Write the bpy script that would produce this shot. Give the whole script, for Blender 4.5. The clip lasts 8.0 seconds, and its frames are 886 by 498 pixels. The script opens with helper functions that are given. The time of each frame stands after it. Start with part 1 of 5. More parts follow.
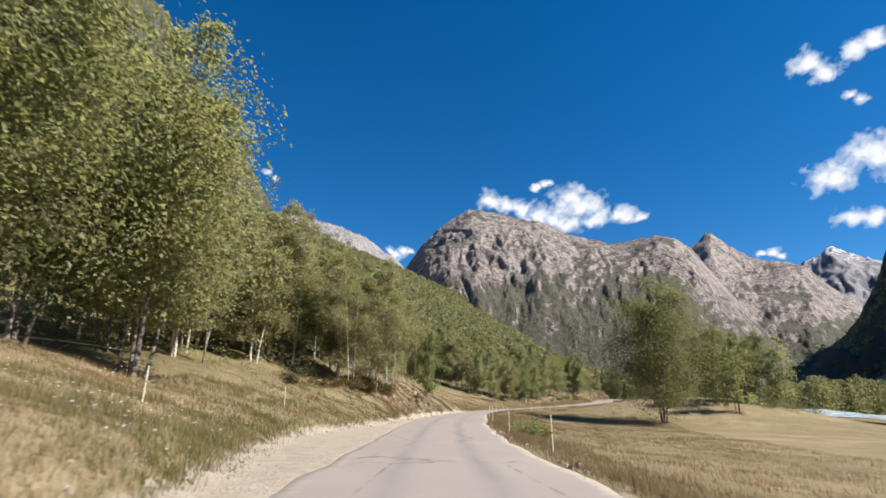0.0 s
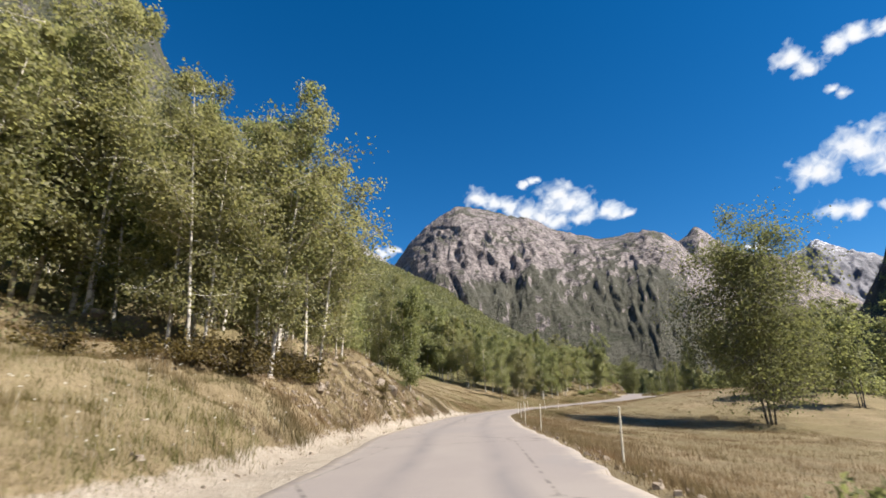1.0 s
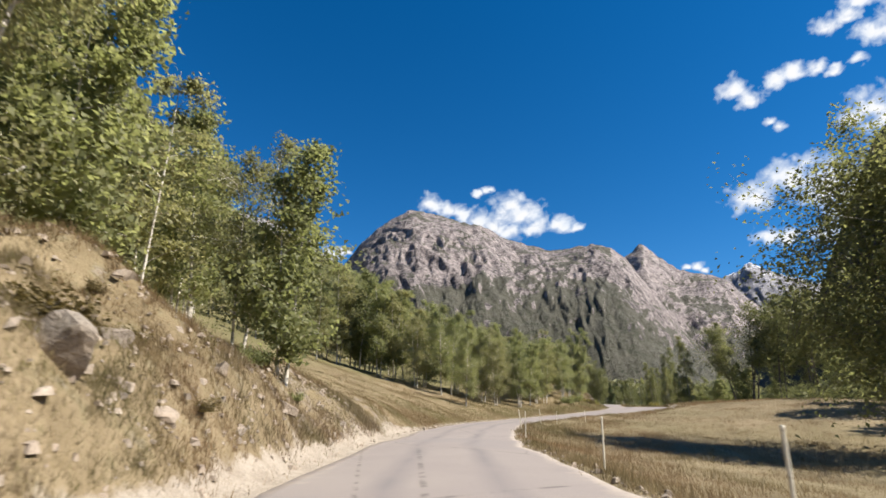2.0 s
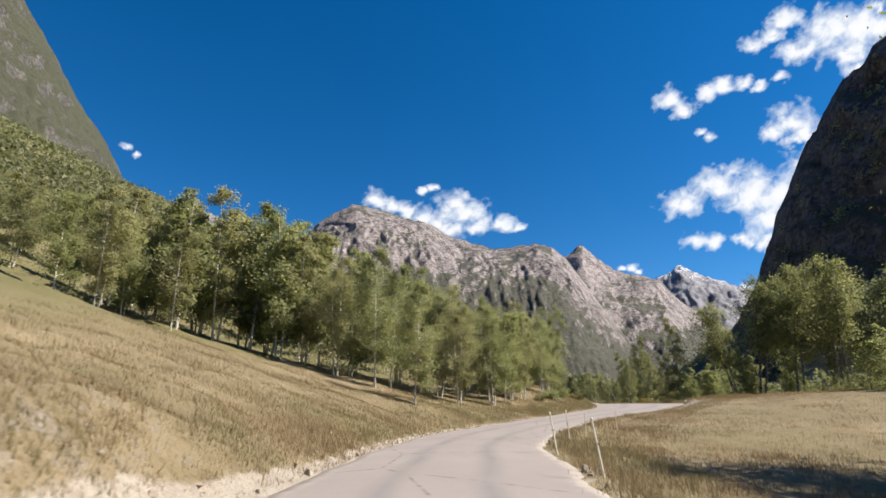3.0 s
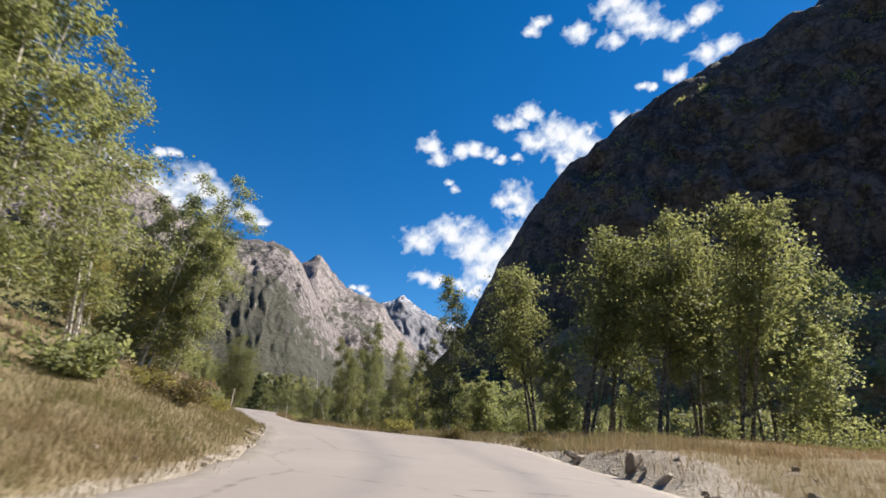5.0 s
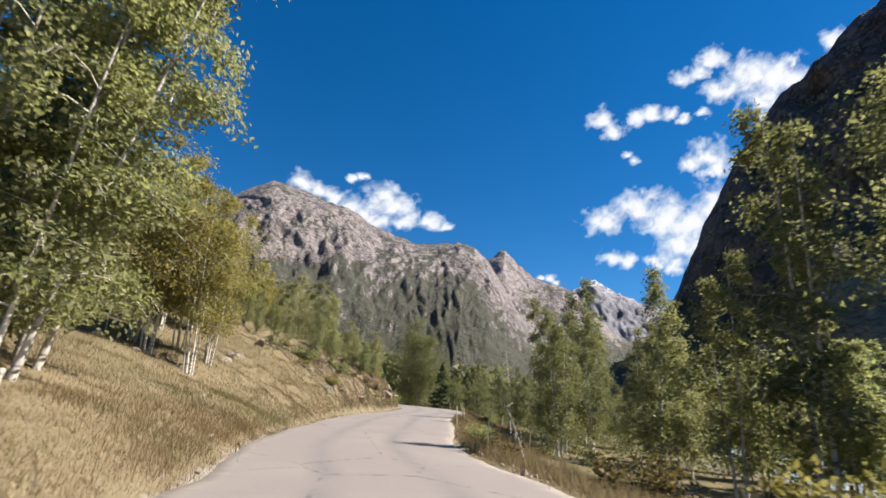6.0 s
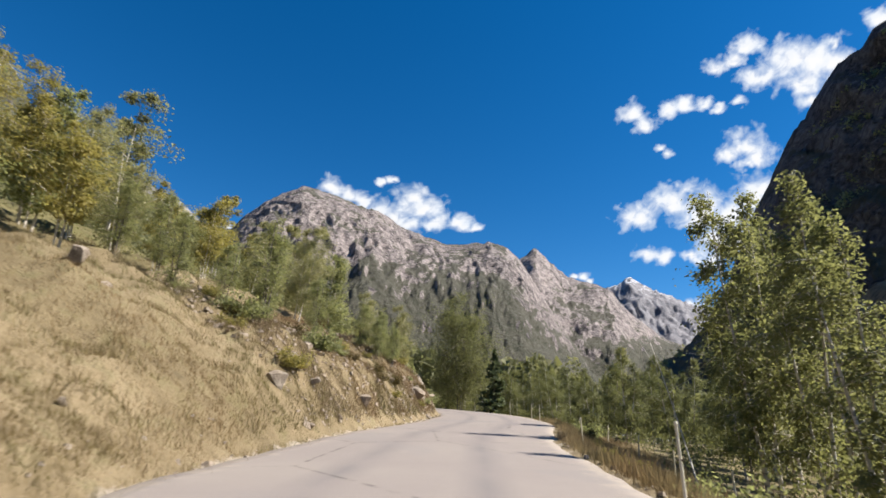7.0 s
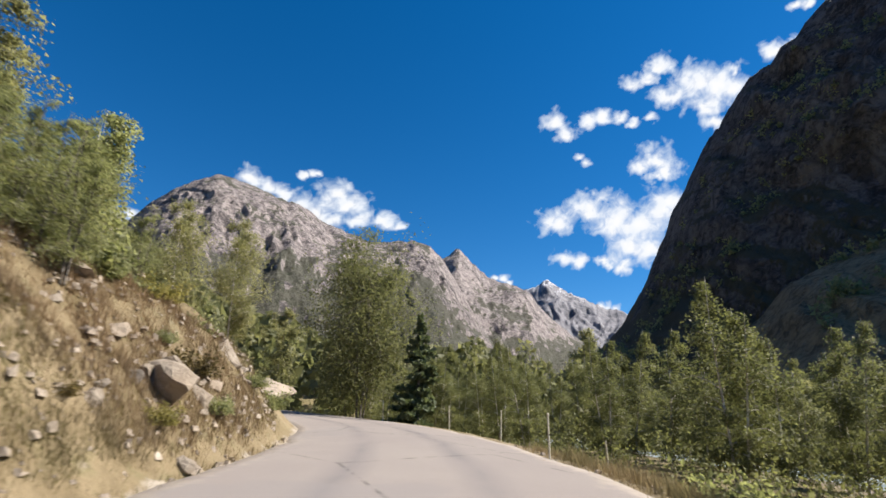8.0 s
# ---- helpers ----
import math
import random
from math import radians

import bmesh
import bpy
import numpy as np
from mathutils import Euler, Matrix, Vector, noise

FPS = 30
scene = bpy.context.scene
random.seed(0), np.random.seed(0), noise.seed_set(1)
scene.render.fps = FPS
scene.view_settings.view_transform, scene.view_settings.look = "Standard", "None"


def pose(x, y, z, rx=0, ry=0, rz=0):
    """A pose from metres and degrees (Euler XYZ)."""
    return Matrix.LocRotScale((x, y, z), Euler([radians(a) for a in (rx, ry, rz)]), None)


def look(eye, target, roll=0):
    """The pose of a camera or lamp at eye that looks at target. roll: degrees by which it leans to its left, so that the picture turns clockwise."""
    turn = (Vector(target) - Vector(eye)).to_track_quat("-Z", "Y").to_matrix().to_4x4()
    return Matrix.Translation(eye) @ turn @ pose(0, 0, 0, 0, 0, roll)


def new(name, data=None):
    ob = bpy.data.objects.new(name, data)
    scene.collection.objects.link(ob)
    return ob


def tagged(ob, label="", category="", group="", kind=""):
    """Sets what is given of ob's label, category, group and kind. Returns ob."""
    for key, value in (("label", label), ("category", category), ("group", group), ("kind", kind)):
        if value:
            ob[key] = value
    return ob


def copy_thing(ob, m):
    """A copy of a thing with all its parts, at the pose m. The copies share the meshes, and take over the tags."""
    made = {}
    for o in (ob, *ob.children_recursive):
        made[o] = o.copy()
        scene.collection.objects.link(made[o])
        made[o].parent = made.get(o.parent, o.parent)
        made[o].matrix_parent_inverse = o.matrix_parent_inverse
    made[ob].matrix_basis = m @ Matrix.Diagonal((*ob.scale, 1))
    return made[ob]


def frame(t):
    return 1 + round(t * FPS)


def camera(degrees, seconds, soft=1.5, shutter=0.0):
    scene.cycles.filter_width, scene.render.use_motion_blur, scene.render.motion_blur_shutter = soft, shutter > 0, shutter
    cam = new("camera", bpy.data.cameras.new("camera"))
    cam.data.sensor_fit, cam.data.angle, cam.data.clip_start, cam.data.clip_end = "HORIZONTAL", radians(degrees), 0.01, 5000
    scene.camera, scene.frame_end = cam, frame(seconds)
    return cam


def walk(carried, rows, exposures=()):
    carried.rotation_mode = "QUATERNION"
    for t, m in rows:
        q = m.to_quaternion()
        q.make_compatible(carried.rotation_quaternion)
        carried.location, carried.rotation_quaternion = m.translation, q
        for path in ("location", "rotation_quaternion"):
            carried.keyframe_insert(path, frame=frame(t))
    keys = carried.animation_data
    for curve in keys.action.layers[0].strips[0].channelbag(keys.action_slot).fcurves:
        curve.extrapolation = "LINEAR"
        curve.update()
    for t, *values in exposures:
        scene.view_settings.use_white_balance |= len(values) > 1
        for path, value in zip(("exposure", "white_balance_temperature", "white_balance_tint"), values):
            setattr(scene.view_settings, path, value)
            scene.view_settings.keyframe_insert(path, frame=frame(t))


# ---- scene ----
cam = camera(80.0, 8.0, 1.6, 0.08)
PATH = [
    (0.0, pose(2.172, -5.325, -0.202, 107.22, 0, 0.63) @ pose(0, 0, 0, 0, 0, -0.39)),
    (0.5, pose(1.789, 10.053, -0.052, 106.87, 0, 0.07) @ pose(0, 0, 0, 0, 0, -0.79)),
    (1.0, pose(1.706, 24.502, 0.159, 107.15, 0, -0.73) @ pose(0, 0, 0, 0, 0, -1.63)),
    (1.5, pose(2.042, 38.677, 0.474, 107.79, 0, -3.10) @ pose(0, 0, 0, 0, 0, -1.97)),
    (2.8, pose(4.524, 69.151, 0.882, 107.52, 0, -11.48) @ pose(0, 0, 0, 0, 0, 0.44)),
    (3.0, pose(5.388, 73.478, 1.082, 107.45, 0, -12.69) @ pose(0, 0, 0, 0, 0, -0.74)),
    (3.5, pose(8.026, 84.669, 1.093, 107.03, 0, -16.45) @ pose(0, 0, 0, 0, 0, 0.82)),
    (4.0, pose(13.654, 96.863, 1.534, 107.05, 0, -25.18) @ pose(0, 0, 0, 0, 0, 2.58)),
    (4.2, pose(16.442, 101.235, 1.603, 107.43, 0, -29.92) @ pose(0, 0, 0, 0, 0, 2.58)),
    (5.3, pose(33.210, 120.654, 2.635, 109.82, 0, -42.57) @ pose(0, 0, 0, 0, 0, 4.87)),
    (5.5, pose(36.009, 124.628, 2.965, 109.74, 0, -37.07) @ pose(0, 0, 0, 0, 0, 5.33)),
    (6.0, pose(41.332, 135.552, 3.431, 107.33, 0, -21.06) @ pose(0, 0, 0, 0, 0, 2.83)),
    (6.5, pose(44.405, 145.411, 3.503, 106.60, 0, -11.96) @ pose(0, 0, 0, 0, 0, 2.44)),
    (7.0, pose(47.754, 156.889, 3.836, 107.39, 0, -17.61) @ pose(0, 0, 0, 0, 0, 2.26)),
    (7.5, pose(51.597, 167.769, 4.195, 107.67, 0, -23.82) @ pose(0, 0, 0, 0, 0, 1.53)),
    (8.0, pose(56.972, 178.845, 4.550, 107.64, 0, -26.31) @ pose(0, 0, 0, 0, 0, 1.58)),
]
walk(cam, PATH)

# white daylight, late morning: sun high on the valley's shaded side
SUN_AZ, SUN_EL = 110.0, 46.0
world = bpy.data.worlds.new("sky")
scene.world = world
world.use_nodes = True
wn, wl = world.node_tree.nodes, world.node_tree.links
sky = wn.new("ShaderNodeTexSky")
sky.sky_type = "NISHITA"
sky.sun_disc = False
sky.sun_elevation = radians(SUN_EL)
sky.sun_rotation = radians(SUN_AZ)
sky.altitude = 1600
sky.air_density = 1.0
sky.dust_density = 0.1
sky.ozone_density = 4.0
wn["Background"].inputs["Strength"].default_value = 0.0885
deep = wn.new("ShaderNodeHueSaturation")
deep.inputs["Saturation"].default_value = 1.34
deep.inputs["Value"].default_value = 0.79
wl.new(sky.outputs["Color"], deep.inputs["Color"])
wl.new(deep.outputs["Color"], wn["Background"].inputs["Color"])

sun_data = bpy.data.lights.new("sun", "SUN")
sun_data.energy = 5.0
sun_data.angle = radians(0.53)
sun_data.color = (1.0, 0.93, 0.82)
sun = new("sun", sun_data)
az, el = radians(SUN_AZ), radians(SUN_EL)
sun_way = Vector((math.sin(az) * math.cos(el), math.cos(az) * math.cos(el), math.sin(el)))
sun.matrix_world = look((60, 60, 400), Vector((60, 60, 400)) - sun_way)
scene.view_settings.exposure = 1.0

# ---- materials ----


class Mat:
    """A small builder of node materials."""

    def __init__(self, name, rough=0.8):
        self.m = bpy.data.materials.new(name)
        self.m.use_nodes = True
        self.n, self.l = self.m.node_tree.nodes, self.m.node_tree.links
        self.b = self.n["Principled BSDF"]
        self.b.inputs["Roughness"].default_value = rough
        self.b.inputs["Specular IOR Level"].default_value = 0.25
        self.co = self.n.new("ShaderNodeTexCoord").outputs["Object"]

    def geo(self):
        return self.n.new("ShaderNodeNewGeometry").outputs

    def info(self):
        return self.n.new("ShaderNodeObjectInfo").outputs

    def scaled(self, sx, sy, sz, source=None):
        k = self.n.new("ShaderNodeMapping")
        k.inputs["Scale"].default_value = (sx, sy, sz)
        self.l.new(source or self.co, k.inputs["Vector"])
        return k.outputs[0]

    def noise(self, scale, detail=4, rough=0.55, source=None, distort=0.0):
        k = self.n.new("ShaderNodeTexNoise")
        k.inputs["Scale"].default_value, k.inputs["Detail"].default_value = scale, detail
        k.inputs["Roughness"].default_value, k.inputs["Distortion"].default_value = rough, distort
        self.l.new(source or self.co, k.inputs["Vector"])
        return k.outputs["Fac"]

    def voronoi(self, scale, source=None, feature="F1"):
        k = self.n.new("ShaderNodeTexVoronoi")
        k.feature = feature
        k.inputs["Scale"].default_value = scale
        self.l.new(source or self.co, k.inputs["Vector"])
        return k.outputs["Distance"]

    def ramp(self, fac, stops):
        k = self.n.new("ShaderNodeValToRGB")
        e = k.color_ramp.elements
        while len(e) < len(stops):
            e.new(0.5)
        for i, (p, c) in enumerate(stops):
            e[i].position = p
            e[i].color = (c, c, c, 1) if isinstance(c, (int, float)) else (*c, 1)
        self.l.new(fac, k.inputs["Fac"])
        return k.outputs["Color"]

    def mix(self, fac, a, b, blend="MIX"):
        k = self.n.new("ShaderNodeMix")
        k.data_type, k.blend_type = "RGBA", blend
        for v, i in ((fac, 0), (a, 6), (b, 7)):
            s = k.inputs[i]
            if isinstance(v, (int, float)):
                s.default_value = v if i == 0 else (v, v, v, 1)
            elif isinstance(v, tuple):
                s.default_value = (*v, 1)
            else:
                self.l.new(v, s)
        return k.outputs[2]

    def math(self, op, a, b=0.0, clamp=False):
        k = self.n.new("ShaderNodeMath")
        k.operation, k.use_clamp = op, clamp
        for v, s in zip((a, b), k.inputs):
            if isinstance(v, (int, float)):
                s.default_value = v
            else:
                self.l.new(v, s)
        return k.outputs[0]

    def attr(self, name):
        k = self.n.new("ShaderNodeAttribute")
        k.attribute_name = name
        return k.outputs["Fac"]

    def axis(self, vector, i):
        k = self.n.new("ShaderNodeSeparateXYZ")
        self.l.new(vector, k.inputs[0])
        return k.outputs[i]

    def color(self, c):
        if isinstance(c, tuple):
            self.b.inputs["Base Color"].default_value = (*c, 1)
        else:
            self.l.new(c, self.b.inputs["Base Color"])
        return self

    def bump(self, height, strength=0.4, distance=0.05):
        k = self.n.new("ShaderNodeBump")
        k.inputs["Strength"].default_value, k.inputs["Distance"].default_value = strength, distance
        self.l.new(height, k.inputs["Height"])
        self.l.new(k.outputs[0], self.b.inputs["Normal"])
        return self


def leaf_material(name, dark, mid, light, share=0.42, patches=0.35):
    k = Mat(name, 0.55)
    isl, obj = k.geo()["Random Per Island"], k.info()["Random"]
    patch = k.noise(patches, 3)
    v = k.math("ADD", k.math("MULTIPLY", isl, 0.45), k.math("MULTIPLY", patch, 0.5))
    v = k.math("ADD", v, k.math("MULTIPLY", obj, 0.22))
    c = k.ramp(v, [(0.2, dark), (0.55, mid), (0.95, light)])
    k.color(c)
    tr = k.n.new("ShaderNodeBsdfTranslucent")
    bright = k.mix(1.0, c, (1.30, 1.32, 0.92), "MULTIPLY")
    k.l.new(bright, tr.inputs["Color"])
    mx = k.n.new("ShaderNodeMixShader")
    mx.inputs[0].default_value = share
    k.l.new(k.b.outputs[0], mx.inputs[1])
    k.l.new(tr.outputs[0], mx.inputs[2])
    k.l.new(mx.outputs[0], k.n["Material Output"].inputs["Surface"])
    return k.m


LEAF_GREEN = leaf_material("birch_leaves_green", (0.14, 0.155, 0.078), (0.235, 0.248, 0.128), (0.37, 0.37, 0.21), 0.58)
LEAF_OLIVE = leaf_material("birch_leaves_olive", (0.15, 0.15, 0.083), (0.25, 0.245, 0.138), (0.385, 0.36, 0.21), 0.58)
LEAF_YELLOW = leaf_material("birch_leaves_turning", (0.15, 0.136, 0.048), (0.27, 0.24, 0.088), (0.42, 0.365, 0.15), 0.52)
LEAF_DEEP = leaf_material("poplar_leaves", (0.105, 0.113, 0.058), (0.178, 0.184, 0.094), (0.28, 0.275, 0.142), 0.56)
LEAF_WOOD = leaf_material("far_leaves", (0.095, 0.103, 0.055), (0.165, 0.17, 0.09), (0.265, 0.26, 0.14), 0.45, 0.07)
LEAF_ALDER = leaf_material("alder_leaves", (0.085, 0.095, 0.045), (0.15, 0.158, 0.075), (0.25, 0.25, 0.12), 0.48)
LEAF_BROWN = leaf_material("dry_leaves", (0.05, 0.04, 0.018), (0.11, 0.085, 0.035), (0.2, 0.15, 0.06))
NEEDLE = leaf_material("spruce_needles", (0.05, 0.066, 0.036), (0.09, 0.112, 0.06), (0.15, 0.175, 0.095), 0.35)


def bark_material(name, pale, grey, dark, cut):
    k = Mat(name, 0.8)
    n = k.noise(3.0, 4, 0.6, k.scaled(1, 1, 2.2))
    c = k.ramp(n, [(cut - 0.12, dark), (cut, grey), (cut + 0.1, pale)])
    big = k.noise(0.5, 2)
    k.color(k.mix(k.ramp(big, [(0.4, 0.0), (0.75, 0.7)]), c, grey))
    k.bump(n, 0.5, 0.03)
    return k.m


BARK_WHITE = bark_material("birch_bark", (0.62, 0.58, 0.52), (0.30, 0.27, 0.24), (0.05, 0.045, 0.04), 0.40)
BARK_GREY = bark_material("grey_bark", (0.26, 0.23, 0.20), (0.13, 0.115, 0.10), (0.04, 0.035, 0.03), 0.50)


def rock_material(name, pale, mid, dark, scale=1.0, warm=(0.323, 0.254, 0.193), bump=0.6):
    k = Mat(name, 0.9)
    n1 = k.noise(0.9 * scale, 6, 0.6)
    n2 = k.noise(4.5 * scale, 5, 0.65)
    n3 = k.noise(0.28 * scale, 3)
    c = k.ramp(k.math("ADD", k.math("MULTIPLY", n1, 0.6), k.math("MULTIPLY", n2, 0.4)), [(0.34, dark), (0.5, mid), (0.66, pale)])
    c = k.mix(k.ramp(n3, [(0.45, 0.0), (0.7, 0.6)]), c, warm)
    c = k.mix(k.math("MULTIPLY", k.info()["Random"], 0.35), c, warm)
    k.color(c)
    k.bump(k.math("ADD", n1, n2), bump, 0.12 / scale)
    return k.m


STONE = rock_material("weathered_granite", (0.4, 0.354, 0.3), (0.277, 0.239, 0.2), (0.115, 0.099, 0.081), 2.6, (0.277, 0.208, 0.146), 0.9)
STONE_TAN = rock_material("broken_tan_stone", (0.447, 0.385, 0.316), (0.308, 0.258, 0.208), (0.146, 0.119, 0.096), 2.6)


def plain(name, c, rough=0.6, dirt=0.3):
    k = Mat(name, rough)
    n = k.noise(6.0, 4)
    k.color(k.mix(k.ramp(n, [(0.45, 0.0), (0.8, dirt)]), c, tuple(0.45 * v for v in c)))
    return k.m


POST = plain("weathered_white_wood", (0.616, 0.57, 0.462), 0.75, 0.3)
PETAL = plain("white_petals", (0.66, 0.64, 0.56), 0.8, 0.4)
POST_DARK = plain("rusty_cap", (0.123, 0.092, 0.069), 0.8)


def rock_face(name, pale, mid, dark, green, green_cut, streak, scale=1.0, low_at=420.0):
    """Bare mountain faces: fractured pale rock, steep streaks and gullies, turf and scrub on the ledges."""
    k = Mat(name, 0.95)
    g = k.geo()
    steep = k.scaled(1, 1, 0.8)
    n1 = k.noise(0.012 * scale, 6, 0.7, steep, 1.2)
    n2 = k.noise(0.055 * scale, 5, 0.75, k.scaled(1, 1, 1.3), 1.0)
    n3 = k.noise(0.0042 * scale, 4, 0.62, None, 0.6)
    v = k.math("ADD", k.math("MULTIPLY", n1, 0.38), k.math("ADD", k.math("MULTIPLY", n2, 0.44), k.math("MULTIPLY", n3, 0.18)))
    c = k.ramp(v, [(0.43, dark), (0.478, mid), (0.54, pale)])
    s = k.ramp(k.noise(0.03 * scale, 4, 0.6, k.scaled(1, 1, 0.07), 0.3), [(0.52, 0.0), (0.68, streak)])
    c = k.mix(s, c, dark)
    joints = k.ramp(k.voronoi(0.017 * scale, k.scaled(1, 1, 0.8), "DISTANCE_TO_EDGE"), [(0.0, 0.65), (0.07, 0.0)])
    c = k.mix(k.math("MULTIPLY", joints, k.ramp(n1, [(0.4, 0.3), (0.6, 1.0)])), c, dark)
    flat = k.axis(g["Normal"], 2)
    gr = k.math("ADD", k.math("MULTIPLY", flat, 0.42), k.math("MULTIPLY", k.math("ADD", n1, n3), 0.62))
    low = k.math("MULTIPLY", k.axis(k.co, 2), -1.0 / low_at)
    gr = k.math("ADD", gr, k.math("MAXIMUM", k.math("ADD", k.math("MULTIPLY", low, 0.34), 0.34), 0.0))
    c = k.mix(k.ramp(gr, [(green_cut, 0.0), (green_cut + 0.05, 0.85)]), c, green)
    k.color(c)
    k.bump(k.math("ADD", n1, n2), 1.0, 15.0 / scale)
    return k.m


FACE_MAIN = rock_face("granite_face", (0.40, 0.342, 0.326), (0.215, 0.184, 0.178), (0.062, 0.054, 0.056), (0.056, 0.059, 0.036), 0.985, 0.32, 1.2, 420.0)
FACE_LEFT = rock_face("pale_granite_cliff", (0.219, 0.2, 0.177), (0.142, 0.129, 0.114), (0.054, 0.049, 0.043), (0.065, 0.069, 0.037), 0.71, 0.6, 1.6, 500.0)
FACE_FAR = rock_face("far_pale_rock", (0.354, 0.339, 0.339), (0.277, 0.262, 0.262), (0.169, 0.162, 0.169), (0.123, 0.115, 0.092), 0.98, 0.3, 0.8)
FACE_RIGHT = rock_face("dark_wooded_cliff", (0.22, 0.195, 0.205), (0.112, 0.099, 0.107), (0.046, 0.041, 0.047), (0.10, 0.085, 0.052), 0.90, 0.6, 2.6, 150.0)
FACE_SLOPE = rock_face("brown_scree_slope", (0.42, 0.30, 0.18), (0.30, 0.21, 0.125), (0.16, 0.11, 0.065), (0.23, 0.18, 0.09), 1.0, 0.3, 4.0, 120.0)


def snow_face():
    k = Mat("snow_streaked_rock", 0.9)
    g = k.geo()
    n1 = k.noise(0.008, 6, 0.65, k.scaled(1, 1, 0.5), 0.5)
    n2 = k.noise(0.03, 5, 0.65)
    c = k.ramp(n1, [(0.35, (0.077, 0.077, 0.092)), (0.6, (0.231, 0.223, 0.239))])
    hi = k.math("MULTIPLY", k.axis(k.co, 2), 0.00075)
    s = k.math("ADD", k.math("ADD", hi, k.math("MULTIPLY", n2, 0.9)), k.math("MULTIPLY", k.axis(g["Normal"], 2), 0.35))
    k.color(k.mix(k.ramp(k.math("MULTIPLY", s, 0.6), [(0.87, 0.0), (0.93, 0.75)]), c, (0.616, 0.631, 0.678)))
    k.bump(k.math("ADD", n1, n2), 1.0, 16.0)
    return k.m


FACE_SNOW = snow_face()


def ground_material():
    """Dry autumn turf over sandy soil: bare soil where the bank is cut, sand along the road."""
    k = Mat("dry_turf", 0.95)
    g = k.geo()
    bare, sand, moss = k.attr("bare"), k.attr("sand"), k.attr("moss")
    n1, n2, n3 = k.noise(0.22, 5, 0.6), k.noise(1.6, 5, 0.65), k.noise(14.0, 4, 0.7)
    straw = k.ramp(k.math("ADD", k.math("MULTIPLY", n1, 0.5), k.math("MULTIPLY", n2, 0.5)),
                   [(0.33, (0.123, 0.094, 0.054)), (0.47, (0.208, 0.16, 0.094)), (0.62, (0.308, 0.243, 0.154))])
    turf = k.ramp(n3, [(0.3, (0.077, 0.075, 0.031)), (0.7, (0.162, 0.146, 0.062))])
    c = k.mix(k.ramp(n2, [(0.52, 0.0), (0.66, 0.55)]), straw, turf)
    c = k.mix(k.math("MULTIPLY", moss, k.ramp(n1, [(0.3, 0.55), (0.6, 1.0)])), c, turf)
    fine = k.math("ADD", k.math("MULTIPLY", n3, 0.5), k.math("MULTIPLY", n2, 0.5))
    soil = k.ramp(fine, [(0.36, (0.075, 0.060, 0.047)), (0.48, (0.165, 0.133, 0.106)), (0.62, (0.30, 0.252, 0.21))])
    pebble = k.ramp(k.voronoi(7.0), [(0.12, 1.0), (0.36, 0.0)])
    soil = k.mix(k.math("MULTIPLY", pebble, k.ramp(n2, [(0.42, 0.0), (0.56, 0.8)])), soil, k.ramp(n3, [(0.35, (0.16, 0.145, 0.13)), (0.65, (0.34, 0.31, 0.28))]))
    c = k.mix(k.ramp(k.math("ADD", bare, k.math("MULTIPLY", k.math("SUBTRACT", n2, 0.5), 0.9)), [(0.42, 0.0), (0.58, 1.0)]), c, soil)
    pale = k.ramp(fine, [(0.36, (0.25, 0.207, 0.163)), (0.60, (0.38, 0.33, 0.27))])
    c = k.mix(k.ramp(k.math("ADD", sand, k.math("MULTIPLY", k.math("SUBTRACT", n2, 0.5), 0.7)), [(0.42, 0.0), (0.58, 1.0)]), c, pale)
    k.color(c)
    k.bump(k.math("ADD", k.math("ADD", n2, n3), k.math("MULTIPLY", pebble, 0.5)), 0.7, 0.09)
    return k.m


TURF = ground_material()


def road_material():
    k = Mat("worn_asphalt", 0.85)
    u = k.attr("across")
    n1, n2, n3 = k.noise(0.35, 4), k.noise(2.5, 5, 0.65), k.noise(70.0, 3, 0.7)
    c = k.ramp(n3, [(0.3, (0.212, 0.183, 0.171)), (0.7, (0.296, 0.258, 0.239))])
    c = k.mix(k.ramp(n1, [(0.42, 0.0), (0.68, 0.5)]), c, (0.3, 0.264, 0.235))
    wheel = k.ramp(k.math("ABSOLUTE", k.math("SUBTRACT", k.math("ABSOLUTE", u), 0.95)), [(0.0, 1.0), (0.42, 0.0)])
    c = k.mix(k.math("MULTIPLY", wheel, k.ramp(n1, [(0.35, 0.25), (0.62, 0.75)])), c, (0.166, 0.15, 0.152))
    patch = k.ramp(k.noise(0.16, 3, 0.5, None, 0.6), [(0.60, 0.0), (0.63, 0.35)])
    c = k.mix(patch, c, (0.223, 0.204, 0.2))
    crack = k.ramp(k.voronoi(0.23, k.scaled(1, 0.5, 1), "DISTANCE_TO_EDGE"), [(0.004, 0.55), (0.012, 0.0)])
    c = k.mix(k.math("MULTIPLY", crack, k.ramp(n2, [(0.45, 0.0), (0.6, 1.0)])), c, (0.054, 0.05, 0.046))
    edge = k.math("ADD", k.math("ABSOLUTE", u), k.math("MULTIPLY", k.math("SUBTRACT", n2, 0.5), 1.5))
    c = k.mix(k.ramp(k.math("MULTIPLY", edge, 0.2), [(0.50, 0.0), (0.58, 0.8)]), c, (0.35, 0.302, 0.25))
    k.color(c)
    k.bump(k.math("ADD", n3, n2), 0.25, 0.012)
    return k.m


ASPHALT = road_material()


